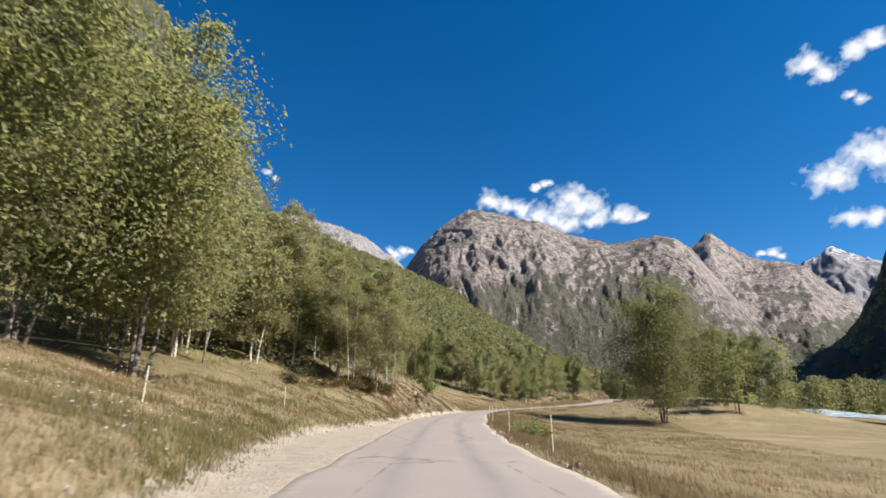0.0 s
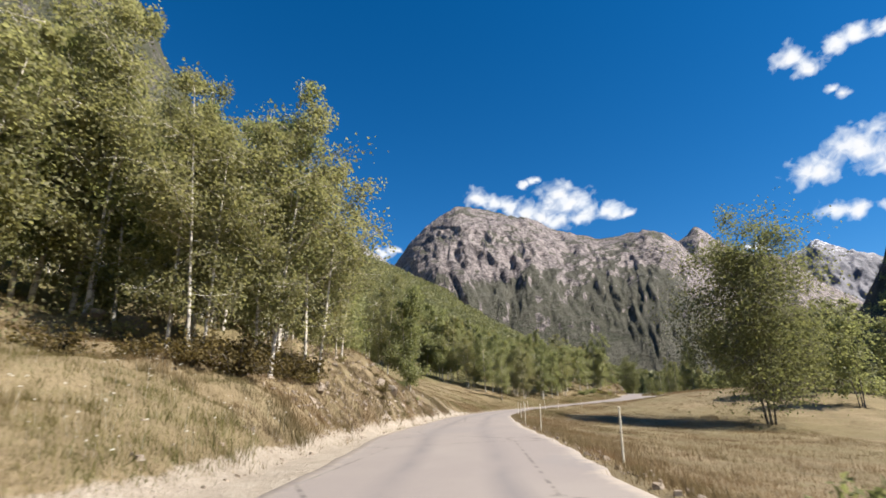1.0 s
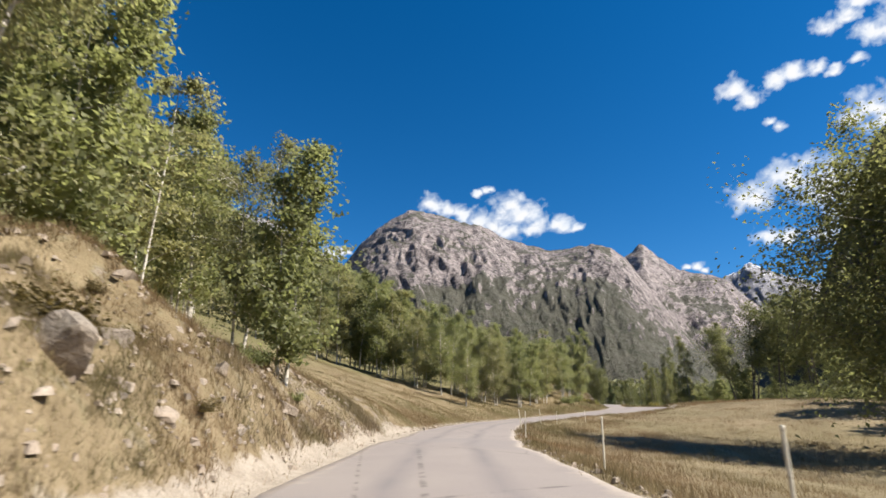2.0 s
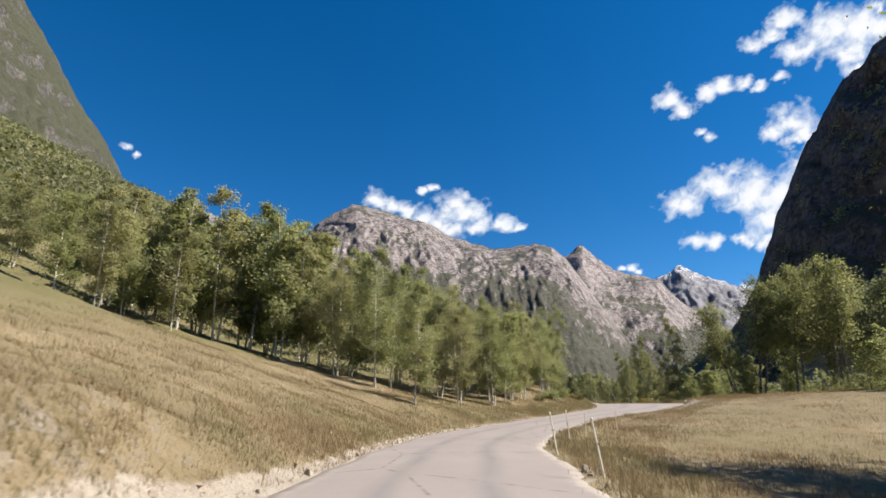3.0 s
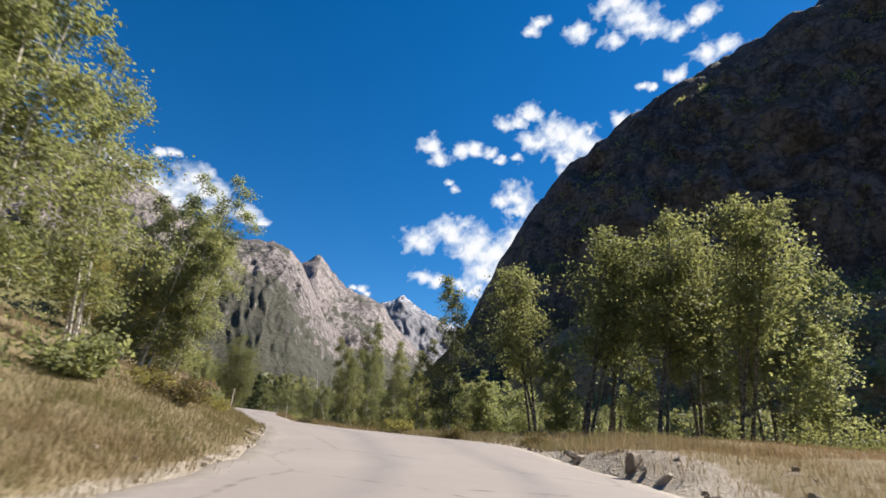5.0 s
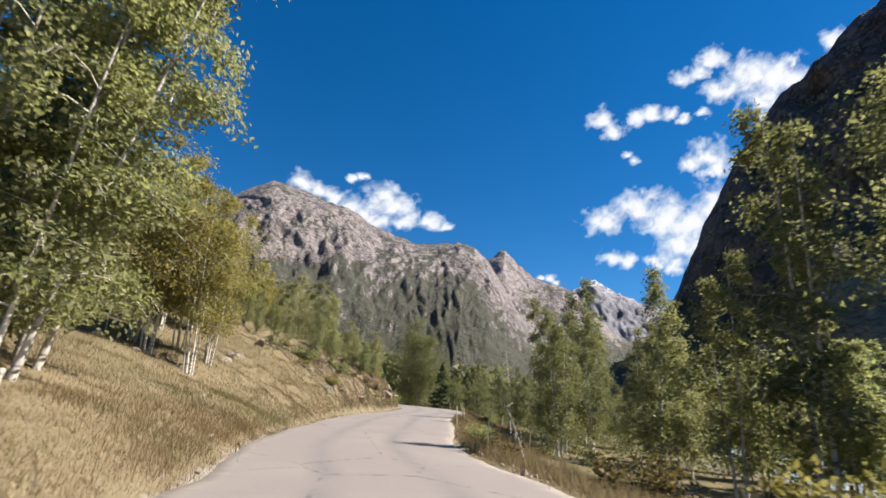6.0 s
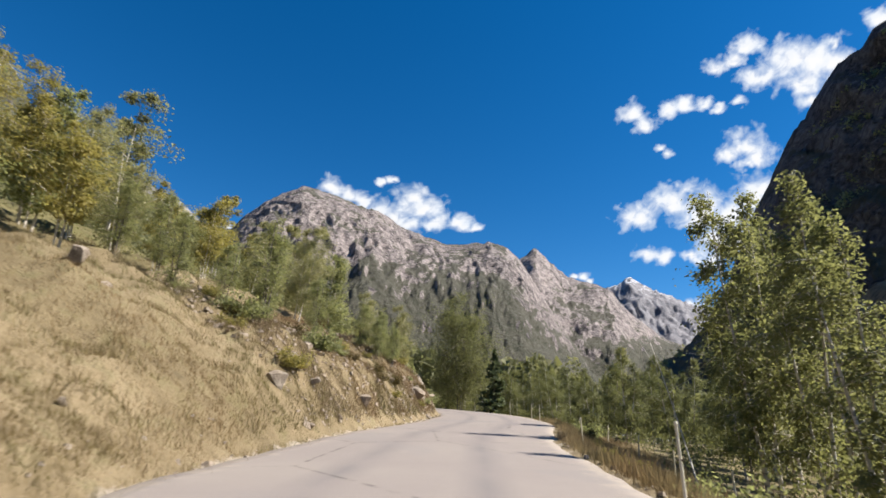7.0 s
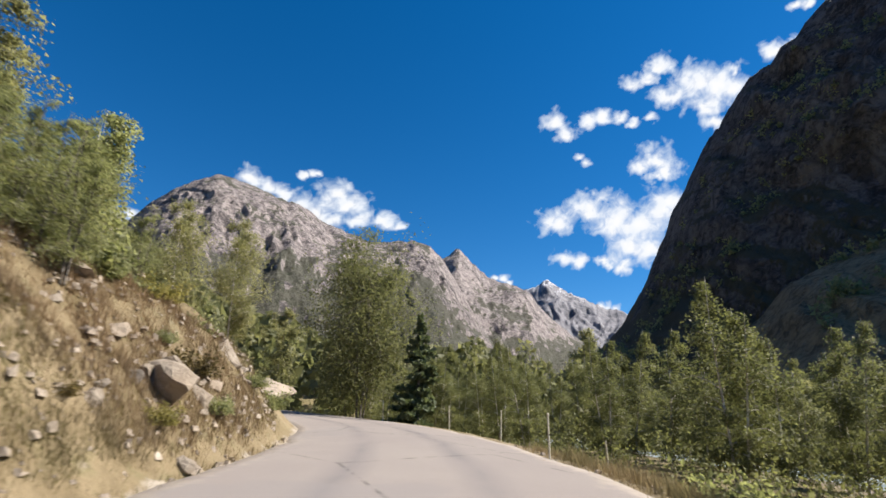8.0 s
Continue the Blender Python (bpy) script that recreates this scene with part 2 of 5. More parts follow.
def grass_material(name, dark, mid, light):
    k = Mat(name, 0.8)
    v = k.math("ADD", k.math("MULTIPLY", k.geo()["Random Per Island"], 0.55), k.math("MULTIPLY", k.noise(0.3, 4), 0.6))
    c = k.ramp(v, [(0.3, dark), (0.6, mid), (0.9, light)])
    c = k.mix(k.ramp(k.noise(0.16, 4, 0.6), [(0.46, 0.0), (0.62, 0.6)]), c, (0.15, 0.138, 0.058))
    c = k.mix(k.ramp(k.noise(0.11, 4, 0.6, k.scaled(1, 1.4, 1)), [(0.48, 0.0), (0.62, 0.65)]), c, (0.25, 0.160, 0.088))
    k.color(c)
    tr = k.n.new("ShaderNodeBsdfTranslucent")
    k.l.new(c, tr.inputs["Color"])
    mx = k.n.new("ShaderNodeMixShader")
    mx.inputs[0].default_value = 0.5
    k.l.new(k.b.outputs[0], mx.inputs[1])
    k.l.new(tr.outputs[0], mx.inputs[2])
    k.l.new(mx.outputs[0], k.n["Material Output"].inputs["Surface"])
    return k.m


GRASS_STRAW = grass_material("dry_grass", (0.165, 0.125, 0.066), (0.255, 0.197, 0.108), (0.37, 0.295, 0.175))
GRASS_BROWN = grass_material("brown_herbs", (0.125, 0.092, 0.055), (0.225, 0.17, 0.104), (0.37, 0.30, 0.21))
GRASS_RUSSET = grass_material("russet_meadow_grass", (0.145, 0.10, 0.056), (0.22, 0.155, 0.085), (0.32, 0.245, 0.145))
GRASS_GREEN = grass_material("green_grass", (0.10, 0.098, 0.034), (0.18, 0.168, 0.062), (0.30, 0.258, 0.11))


def cloud_material():
    k = Mat("cloud", 1.0)
    d = k.attr("puff")
    n = k.noise(0.010, 7, 0.6, None, 0.6)
    a = k.ramp(k.math("ADD", d, k.math("MULTIPLY", k.math("SUBTRACT", n, 0.5), 0.85)), [(0.32, 0.0), (0.52, 0.45), (0.80, 1.0)])
    # emission stands in for sunlight on the cloud, greyer blue where thin
    em = k.n.new("ShaderNodeEmission")
    k.l.new(k.ramp(k.math("ADD", d, k.math("MULTIPLY", n, 0.12)), [(0.40, (0.323, 0.385, 0.462)), (0.72, (0.424, 0.454, 0.501)), (1.0, (0.501, 0.501, 0.508))]), em.inputs["Color"])
    tr = k.n.new("ShaderNodeBsdfTransparent")
    mx = k.n.new("ShaderNodeMixShader")
    k.l.new(a, mx.inputs[0])
    k.l.new(tr.outputs[0], mx.inputs[1])
    k.l.new(em.outputs[0], mx.inputs[2])
    k.l.new(mx.outputs[0], k.n["Material Output"].inputs["Surface"])
    return k.m


CLOUD = cloud_material()


def water_material():
    k = Mat("rushing_meltwater", 0.25)
    n = k.noise(0.5, 6, 0.7, k.scaled(1, 0.4, 1), 1.0)
    k.color(k.ramp(n, [(0.40, (0.169, 0.231, 0.262)), (0.55, (0.424, 0.477, 0.508)), (0.66, (0.654, 0.678, 0.693))]))
    k.bump(n, 0.6, 0.2)
    return k.m


WATER = water_material()


# ---- land ----
# TERRAIN-BEGIN
def lattice(ix, iy, seed):
    h = (ix.astype(np.int64) * 374761393 + iy.astype(np.int64) * 668265263 + seed * 974634777) & 0x7FFFFFFF
    h = ((h ^ (h >> 13)) * 1274126177) & 0x7FFFFFFF
    return ((h ^ (h >> 16)) & 0xFFFF) / 65535.0


def vnoise(x, y, seed=0):
    ix, iy = np.floor(x), np.floor(y)
    fx, fy = x - ix, y - iy
    fx, fy = fx * fx * (3 - 2 * fx), fy * fy * (3 - 2 * fy)
    a, b = lattice(ix, iy, seed), lattice(ix + 1, iy, seed)
    c, d = lattice(ix, iy + 1, seed), lattice(ix + 1, iy + 1, seed)
    return (a * (1 - fx) + b * fx) * (1 - fy) + (c * (1 - fx) + d * fx) * fy


def fbm(x, y, octaves=4, seed=0, gain=0.5):
    x, y = np.asarray(x, float), np.asarray(y, float)
    total, amp, norm = 0.0, 1.0, 0.0
    for i in range(octaves):
        total = total + amp * vnoise(x + 17.3 * i, y - 9.1 * i, seed + i)
        norm += amp
        amp, x, y = amp * gain, x * 2.03, y * 2.03
    return total / norm - 0.5


def ridged(x, y, octaves=5, seed=0, gain=0.55):
    x, y = np.asarray(x, float), np.asarray(y, float)
    total, amp, norm = 0.0, 1.0, 0.0
    for i in range(octaves):
        total = total + amp * (1 - np.abs(2 * vnoise(x + 5.7 * i, y + 3.3 * i, seed + i) - 1))
        norm += amp
        amp, x, y = amp * gain, x * 2.1, y * 2.1
    return total / norm


# the road's middle line: x, y, height
ROAD = np.array([
    (3.2, -90, -2.3), (2.7, -45, -1.85), (2.2, -5.3, -1.48), (1.8, 10, -1.33), (1.75, 24.5, -1.12), (2.0, 38.7, -0.85),
    (3.0, 56, -0.58), (4.5, 69.1, -0.36), (5.6, 74.5, -0.25), (8.3, 84.7, -0.08), (13.6, 96.2, 0.2), (16.7, 101.0, 0.35),
    (24.5, 110.8, 0.8), (33.0, 120.6, 1.4), (36.3, 125.4, 1.65), (41.1, 135.5, 2.1), (44.5, 145.6, 2.3), (47.75, 156.9, 2.58),
    (51.8, 167.8, 2.9), (57.0, 178.8, 3.27), (61.3, 188.5, 3.62), (64.2, 198, 3.95), (65.3, 206, 4.2), (64.0, 214, 4.5),
    (61.0, 224, 4.9), (56.0, 240, 5.4)])


def spline(points, step=1.0):
    p = np.vstack([2 * points[0] - points[1], points, 2 * points[-1] - points[-2]])
    out = []
    for i in range(1, len(p) - 2):
        n = max(2, int(np.linalg.norm(p[i + 1] - p[i]) / step))
        t = np.linspace(0, 1, n, endpoint=False)[:, None]
        a, b, c, d = p[i - 1], p[i], p[i + 1], p[i + 2]
        out.append(0.5 * (2 * b + (c - a) * t + (2 * a - 5 * b + 4 * c - d) * t ** 2 + (3 * b - a - 3 * c + d) * t ** 3))
    return np.vstack(out + [p[-2:-1]])


LINE = spline(ROAD)
_d = np.gradient(LINE[:, :2], axis=0)
LINE_WAY = _d / np.linalg.norm(_d, axis=1)[:, None]
LINE_S = np.concatenate([[0], np.cumsum(np.linalg.norm(np.diff(LINE[:, :2], axis=0), axis=1))])
LINE_S = LINE_S - LINE_S[np.argmin(np.abs(LINE[:, 1] + 5.3) + np.abs(LINE[:, 0] - 2.2))]


def along(x, y):
    """Place along the road, distance to its right, and the road's height there."""
    x, y = np.atleast_1d(np.asarray(x, float)).ravel(), np.atleast_1d(np.asarray(y, float)).ravel()
    best = np.empty(len(x), int)
    for i in range(0, len(x), 20000):
        q = slice(i, i + 20000)
        best[q] = np.argmin((x[q, None] - LINE[None, :, 0]) ** 2 + (y[q, None] - LINE[None, :, 1]) ** 2, axis=1)
    w = LINE_WAY[best]
    dx, dy = x - LINE[best, 0], y - LINE[best, 1]
    t = dx * w[:, 0] + dy * w[:, 1]
    cross = dx * w[:, 1] - dy * w[:, 0]
    u = np.where(cross >= 0, 1, -1) * np.hypot(dx, dy)
    u = np.where(np.abs(t) < 1.2, cross, u)
    j = np.clip(best + np.sign(t).astype(int), 0, len(LINE) - 1)
    k = np.clip(np.abs(t), 0, 1)
    z = LINE[best, 2] * (1 - k) + LINE[j, 2] * k
    return LINE_S[best] + np.clip(t, -1.2, 1.2), u, z


def beside(s, u):
    """The point at s along the road and u to its right."""
    x, y = np.interp(s, LINE_S, LINE[:, 0]), np.interp(s, LINE_S, LINE[:, 1])
    wx, wy = np.interp(s, LINE_S, LINE_WAY[:, 0]), np.interp(s, LINE_S, LINE_WAY[:, 1])
    return x + wy * u, y - wx * u


def off_road(x, y, pad):
    """The point pushed sideways off the asphalt, if it would stand on it."""
    s, u, _ = along(np.array([x]), np.array([y]))
    lo, hi = -left_edge(s)[0] - pad, right_edge(s)[0] + pad
    if lo < u[0] < hi:
        px, py = beside(s[0], lo if u[0] < (lo + hi) / 2 else hi)
        return float(px), float(py)
    return x, y


def table(s, *rows):
    r = np.array(rows, float)
    return np.interp(s, r[:, 0], r[:, 1])


def step(a, b, v):
    t = np.clip((v - a) / (b - a), 0, 1)
    return t * t * (3 - 2 * t)


def valley(x, y):
    """The wide land: meadow floor, river, wooded slopes on both sides."""
    a = radians(25)
    c = (x - 20) * math.cos(a) - (y - 100) * math.sin(a)
    l = (x - 20) * math.sin(a) + (y - 100) * math.cos(a)
    up = 0.6 + 0.016 * np.clip(l, -300, 3000)
    left = np.where(c < 0, 0.30 * -c + 0.00045 * np.clip(-c, 0, 500) ** 2, 0)
    right = -4.0 * step(2, 26, c) + 0.16 * np.clip(c - 190, 0, None) + 0.0006 * np.clip(c - 190, 0, 350) ** 2
    rough = 5.0 * fbm(x / 60, y / 60, 4, 3) * step(40, 160, np.abs(c)) + 30 * fbm(x / 400, y / 400, 4, 9) * step(300, 900, np.abs(c))
    return up + np.where(c < 0, left, right) + rough


def left_edge(s):
    return table(s, (0, 2.7), (25, 2.7), (45, 3.0), (54, 3.3), (62, 2.9), (82, 2.55), (92, 3.3), (98, 4.0), (106, 4.2), (118, 4.1), (130, 3.4), (142, 2.75), (153, 2.5), (160, 3.1), (168, 4.0),
                 (178, 4.1), (184, 4.4), (194, 4.7), (200, 4.1), (206, 3.7), (213, 3.1), (240, 2.9))


def right_edge(s):
    return table(s, (0, 2.95), (24, 2.7), (40, 2.85), (48, 3.2), (63, 3.2), (84, 2.5), (92, 2.3), (98, 1.5), (118, 1.55), (127, 2.6), (138, 5.2), (146, 6.8), (151, 7.8), (155, 5.4), (160, 3.0), (167, 2.0),
                 (173, 2.4), (182, 3.0), (194, 2.5), (206, 3.4), (214, 3.4), (240, 2.9))


def foot(s):
    """Distance from the camera's line to the foot of the left bank."""
    return left_edge(s) + table(s, (-40, 1.2), (0, 0.9), (8, 1.0), (17, 2.9), (26, 4.1), (32, 3.2), (39, 1.6), (50, 0.9), (60, 0.5), (76, 0.6), (84, 0.9), (95, 0.35), (215, 0.3))


def cut(s):
    """Height of the steep cut at the foot of the left bank."""
    return table(s, (-20, 0.5), (20, 0.5), (40, 0.8), (48, 1.4), (56, 2.3), (68, 2.6), (74, 1.6), (78, 1.5), (86, 1.2), (92, 0.5), (130, 0.3),
                 (143, 0.5), (150, 0.45), (176, 0.5), (184, 1.6), (192, 2.6), (204, 2.5), (214, 2.3), (224, 1.6), (240, 0.6))


def ground(x, y):
    shape = np.shape(x)
    s, u, zr = along(x, y)
    xx, yy = np.ravel(np.asarray(x, float)), np.ravel(np.asarray(y, float))
    d = np.abs(u)
    # left: shoulder, cut bank, rising turf
    w = np.clip(-u - foot(s), 0, None)
    lumps = fbm(xx / 2.2, yy / 2.2, 4, 21)
    left = cut(s) * (1 - np.exp(-w / 1.5)) * (1 + 0.9 * lumps) + table(s, (0, 0.30), (40, 0.27), (84, 0.34), (100, 0.36), (110, 0.28), (125, 0.2), (150, 0.27), (175, 0.34), (200, 0.36)) * w
    left = left + np.clip(cut(s) - 0.45, 0, 1.6) * 0.75 * (ridged(xx / 2.1, yy / 2.1, 3, 47) - 0.55) * step(0.2, 1.4, w) * (1 - step(5, 10, w))
    left = left + 0.5 * fbm(xx / 7, yy / 7, 3, 5) * step(0.5, 5, w)
    # right: shoulder, then meadow below the road, and a drop into the wood further on
    v = np.clip(u - right_edge(s) - 0.5, 0, None)
    deep = table(s, (0, 2.7), (90, 2.6), (112, 1.4), (126, -0.3), (136, -1.3), (152, -1.4), (158, -0.4), (164, 0.9), (174, 2.4), (200, 2.8), (215, 2.0))
    reach = table(s, (0, 13), (100, 12), (126, 6), (150, 6), (200, 6))
    right = -deep * (1 - np.exp(-v / reach)) - 0.12 * step(0, 0.8, v)
    right = right + 0.35 * fbm(xx / 6, yy / 6, 3, 8) * step(1, 6, v)
    near = zr + np.where(u < 0, left, right) - 0.05 * step(2.2, 3.2, d) * (d < 9)
    far = valley(xx, yy)
    k = np.where(u < 0, step(28, 70, d), step(22, 60, d))
    z = near * (1 - k) + far * k
    # the bank of rubble on the outside of the bend
    z = z + 0.55 * np.exp(-(((xx - 42.5) * 0.77 - (yy - 122.5) * 0.64) / 3.2) ** 2 - (((xx - 42.5) * 0.64 + (yy - 122.5) * 0.77) / 5.5) ** 2) * step(right_edge(s) - 1.2, right_edge(s) + 1.2, u) * (1 + 0.7 * lumps)
    # river bed
    z = z - 0.5 * np.exp(-(river_gap(xx, yy) / 13) ** 2)
    # the bed under the asphalt
    z = np.where((u > -left_edge(s) - 0.05) & (u < right_edge(s) + 0.05), zr - 0.12, z)
    return z.reshape(shape)


RIVER = spline(np.array([(190, -120, -5.2), (150, 0, -5.0), (116, 60, -4.6), (86, 100, -4.2), (78, 118, -4.0), (82, 142, -3.8), (98, 185, -3.2), (122, 250, -2.2), (165, 340, -0.6), (230, 470, 2.0)]), 4.0)


def river_gap(x, y):
    out = np.empty(len(x))
    for i in range(0, len(x), 20000):
        q = slice(i, i + 20000)
        out[q] = np.sqrt(np.min((x[q, None] - RIVER[None, :, 0]) ** 2 + (y[q, None] - RIVER[None, :, 1]) ** 2, axis=1))
    return out


def sand(x, y):
    s, u, _ = along(x, y)
    wide = foot(s) + table(s, (-40, 0.2), (30, 0.4), (60, 0.1), (74, 0.1), (79, 0.5), (86, 0.4), (91, 0.0), (140, -0.1), (150, -0.2), (176, -0.3), (220, -0.3))
    left = 1 - step(wide - 0.35, wide + 0.6, -u)
    right = table(s, (125, 0.0), (134, 0.8), (146, 1.0), (153, 0.6), (158, 0.0)) * (1 - step(right_edge(s) + 0.8, right_edge(s) + 2.2, u)) + 0.5 * (1 - step(right_edge(s) + 0.05, right_edge(s) + 0.45, u))
    return np.where(u < 0, left, right)


def bare(x, y):
    s, u, _ = along(x, y)
    w = -u - foot(s)
    b = table(s, (20, 0.1), (40, 0.2), (52, 0.30), (66, 0.32), (74, 0.42), (80, 0.5), (88, 0.4), (94, 0.05), (136, 0.05), (142, 0.36), (152, 0.3), (160, 0.1), (190, 0.05), (200, 0.2), (206, 0.3), (214, 0.32))
    b = b * (1 - step(table(s, (50, 3.0), (60, 6.0), (74, 4.0), (95, 1.2), (185, 3.0), (200, 5.0)), 10.0, w)) * (u < 0)
    m = np.exp(-((np.ravel(x) - 40) ** 2 + (np.ravel(y) - 121) ** 2) / 14.0) * (u > 2.8)
    return np.clip(b + 0.2 * m + 0.8 * np.exp(-(river_gap(np.ravel(x), np.ravel(y)) / 17) ** 4), 0, 1)
# TERRAIN-END


def mesh_object(name, verts, faces, material, attrs=None, smooth=True):
    me = bpy.data.meshes.new(name)
    verts, faces = np.asarray(verts, np.float32), np.asarray(faces, np.int32)
    n = faces.shape[1]
    me.vertices.add(len(verts))
    me.vertices.foreach_set("co", verts.ravel())
    me.loops.add(faces.size)
    me.loops.foreach_set("vertex_index", faces.ravel())
    me.polygons.add(len(faces))
    me.polygons.foreach_set("loop_start", np.arange(0, faces.size, n, dtype=np.int32))
    me.polygons.foreach_set("use_smooth", np.full(len(faces), smooth))
    me.update(calc_edges=True)
    for key, values in (attrs or {}).items():
        me.attributes.new(key, "FLOAT", "POINT").data.foreach_set("value", np.asarray(values, np.float32).ravel())
    me.materials.append(material)
    return new(name, me)


def grid_faces(nx, ny):
    i = np.arange(nx * ny).reshape(ny, nx)
    return np.stack([i[:-1, :-1], i[:-1, 1:], i[1:, 1:], i[1:, :-1]], -1).reshape(-1, 4)


def uneven(lo, a, b, hi, fine, grow=1.13):
    mid = list(np.arange(a, b + fine / 2, fine))
    d, x = fine, b
    while x < hi:
        d = d * grow
        x += d
        mid.append(x)
    d, x = fine, a
    while x > lo:
        d = d * grow
        x -= d
        mid.insert(0, x)
    return np.array(mid)


def make_ground():
    gx, gy = uneven(-4200, -22, 74, 4200, 0.55), uneven(-4200, -4, 226, 4600, 0.6)
    x, y = np.meshgrid(gx, gy)
    z = ground(x, y)
    s, u, _ = along(x, y)
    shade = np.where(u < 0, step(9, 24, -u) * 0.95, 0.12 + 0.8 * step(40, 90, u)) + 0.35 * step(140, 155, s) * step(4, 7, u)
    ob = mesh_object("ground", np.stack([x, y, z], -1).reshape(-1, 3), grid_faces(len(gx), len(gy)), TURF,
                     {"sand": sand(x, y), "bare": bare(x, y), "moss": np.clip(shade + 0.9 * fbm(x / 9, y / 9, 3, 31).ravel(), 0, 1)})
    return tagged(ob, "dry straw-coloured mountain meadow with sandy cut banks", "ground", kind="structure")


def make_road():
    n = len(LINE)
    edge = np.stack([fbm(LINE_S / 1.7, LINE_S * 0 + 3, 3, 41), fbm(LINE_S / 1.7, LINE_S * 0 + 9, 3, 43)], 1) * 0.45
    lo, hi = -left_edge(LINE_S) + edge[:, 0], right_edge(LINE_S) + edge[:, 1]
    k = np.array([-0.03, 0, 0.05, 0.12, 0.25, 0.38, 0.5, 0.62, 0.75, 0.88, 0.95, 1.0, 1.03])
    uu = lo[:, None] + (hi - lo)[:, None] * k[None]
    right = np.stack([LINE_WAY[:, 1], -LINE_WAY[:, 0]], 1)
    xy = LINE[:, None, :2] + uu[..., None] * right[:, None]
    z = LINE[:, None, 2] + 0.02 - 0.06 * (k[None] * 2 - 1) ** 2 + 0.0 * uu
    z[:, 0] -= 0.22
    z[:, -1] -= 0.22
    v = np.concatenate([xy, z[..., None]], -1).reshape(-1, 3)
    across = (k[None] * 2 - 1) * 2.85 + 0.0 * uu
    ob = mesh_object("road", v, grid_faces(len(k), n)[:, ::-1], ASPHALT, {"across": across})
    return tagged(ob, "narrow worn grey asphalt mountain road with sandy edges", "road", kind="structure")


def make_river():
    n = len(RIVER)
    w = np.gradient(RIVER[:, :2], axis=0)
    w /= np.linalg.norm(w, axis=1)[:, None]
    us = np.linspace(-13, 13, 27)
    right = np.stack([w[:, 1], -w[:, 0]], 1)
    xy = RIVER[:, None, :2] + us[None, :, None] * right[:, None]
    z = ground(RIVER[:, 0], RIVER[:, 1])
    z = np.convolve(np.pad(z, 6, "edge"), np.ones(13) / 13, "valid")
    zz = z[:, None] + 0.58 + 0.4 * fbm(xy[..., 0] / 2.5, xy[..., 1] / 2.5, 3, 77)
    ob = mesh_object("water", np.concatenate([xy, zz[..., None]], -1).reshape(-1, 3), grid_faces(len(us), n)[:, ::-1], WATER)
    return tagged(ob, "pale rushing meltwater river over stones", "river", kind="structure")


make_ground()
make_road()
make_river()

HUB = np.array([30.0, 90.0])


def mountain(name, label, crest, dist, base, material, rough, seed, lean=0.62, n_az=300, n_r=110, fine=1.0, foot_z=-10.0):
    """A rock massif: its crest (bearing, elevation in degrees from the valley's hub) at that distance, a broken face down to the valley floor, a back slope."""
    c = np.array(crest, float)
    b = np.linspace(c[0, 0], c[-1, 0], n_az)
    e = np.interp(b, c[:, 0], c[:, 1])
    e = np.convolve(np.pad(e, 2, "edge"), np.ones(5) / 5, "valid")
    r_top = np.interp(b, c[:, 0], [row[2] if len(row) > 2 else dist for row in crest]) if len(crest[0]) > 2 else np.full(n_az, dist)
    top = np.tan(np.radians(e)) * r_top
    v = np.linspace(0, 1.25, n_r)[:, None]
    ba = np.radians(b)[None]
    r = base * r_top[None] + (1 - base) * r_top[None] * v
    prof = np.where(v < 1, v ** lean, 1 - 1.6 * (v - 1))
    z = foot_z + (top[None] - foot_z) * prof
    arc = r_top[None] * ba
    # buttresses and gullies run down the face, ledges across it
    wx, wz = 160 * fbm(arc / 300, z / 260, 4, seed + 5), 160 * fbm(arc / 300, z / 260, 4, seed + 6)
    slant = arc + 0.7 * z + wx
    but = ridged(slant / (420 * fine), (z - 0.3 * arc + wz) / (380 * fine), 4, seed) - 0.55
    led = ridged((arc - 0.6 * z + wx) / (230 * fine), (z + 0.35 * arc + wz) / (230 * fine), 5, seed + 11) - 0.55
    fine_n = 0.62 - ridged((arc + 0.35 * z + wx) / (80 * fine), (z + 0.2 * arc + wz) / (120 * fine), 4, seed + 23)
    keep = np.clip(np.sin(np.clip(v, 0, 1) * math.pi) * 1.2 + 0.1, 0, 1)
    r = r - rough * keep * (0.58 * but + 0.5 * led + 0.42 * fine_n)
    z = z + rough * (0.35 * led * keep + 0.10 * fine_n) + rough * 0.16 * (ridged(arc / (45 * fine), arc * 0 + seed, 4, seed + 31) - 0.6) * np.clip(v, 0, 1) ** 4
    x, y = HUB[0] + r * np.sin(ba), HUB[1] + r * np.cos(ba)
    ob = mesh_object(name, np.stack([x, y, z], -1).reshape(-1, 3), grid_faces(n_az, n_r), material)
    return tagged(ob, label, "mountain", kind="structure")


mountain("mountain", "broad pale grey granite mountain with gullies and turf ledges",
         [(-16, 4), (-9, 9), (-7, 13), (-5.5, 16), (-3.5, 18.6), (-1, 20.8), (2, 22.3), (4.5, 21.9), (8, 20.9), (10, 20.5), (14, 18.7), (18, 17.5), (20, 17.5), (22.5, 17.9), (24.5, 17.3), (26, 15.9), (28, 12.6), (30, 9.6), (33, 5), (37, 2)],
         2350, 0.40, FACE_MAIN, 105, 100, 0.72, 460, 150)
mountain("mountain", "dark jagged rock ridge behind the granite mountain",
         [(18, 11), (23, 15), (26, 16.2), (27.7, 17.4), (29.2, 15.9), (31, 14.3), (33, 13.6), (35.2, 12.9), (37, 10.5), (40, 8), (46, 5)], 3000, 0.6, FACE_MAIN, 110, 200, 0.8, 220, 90)
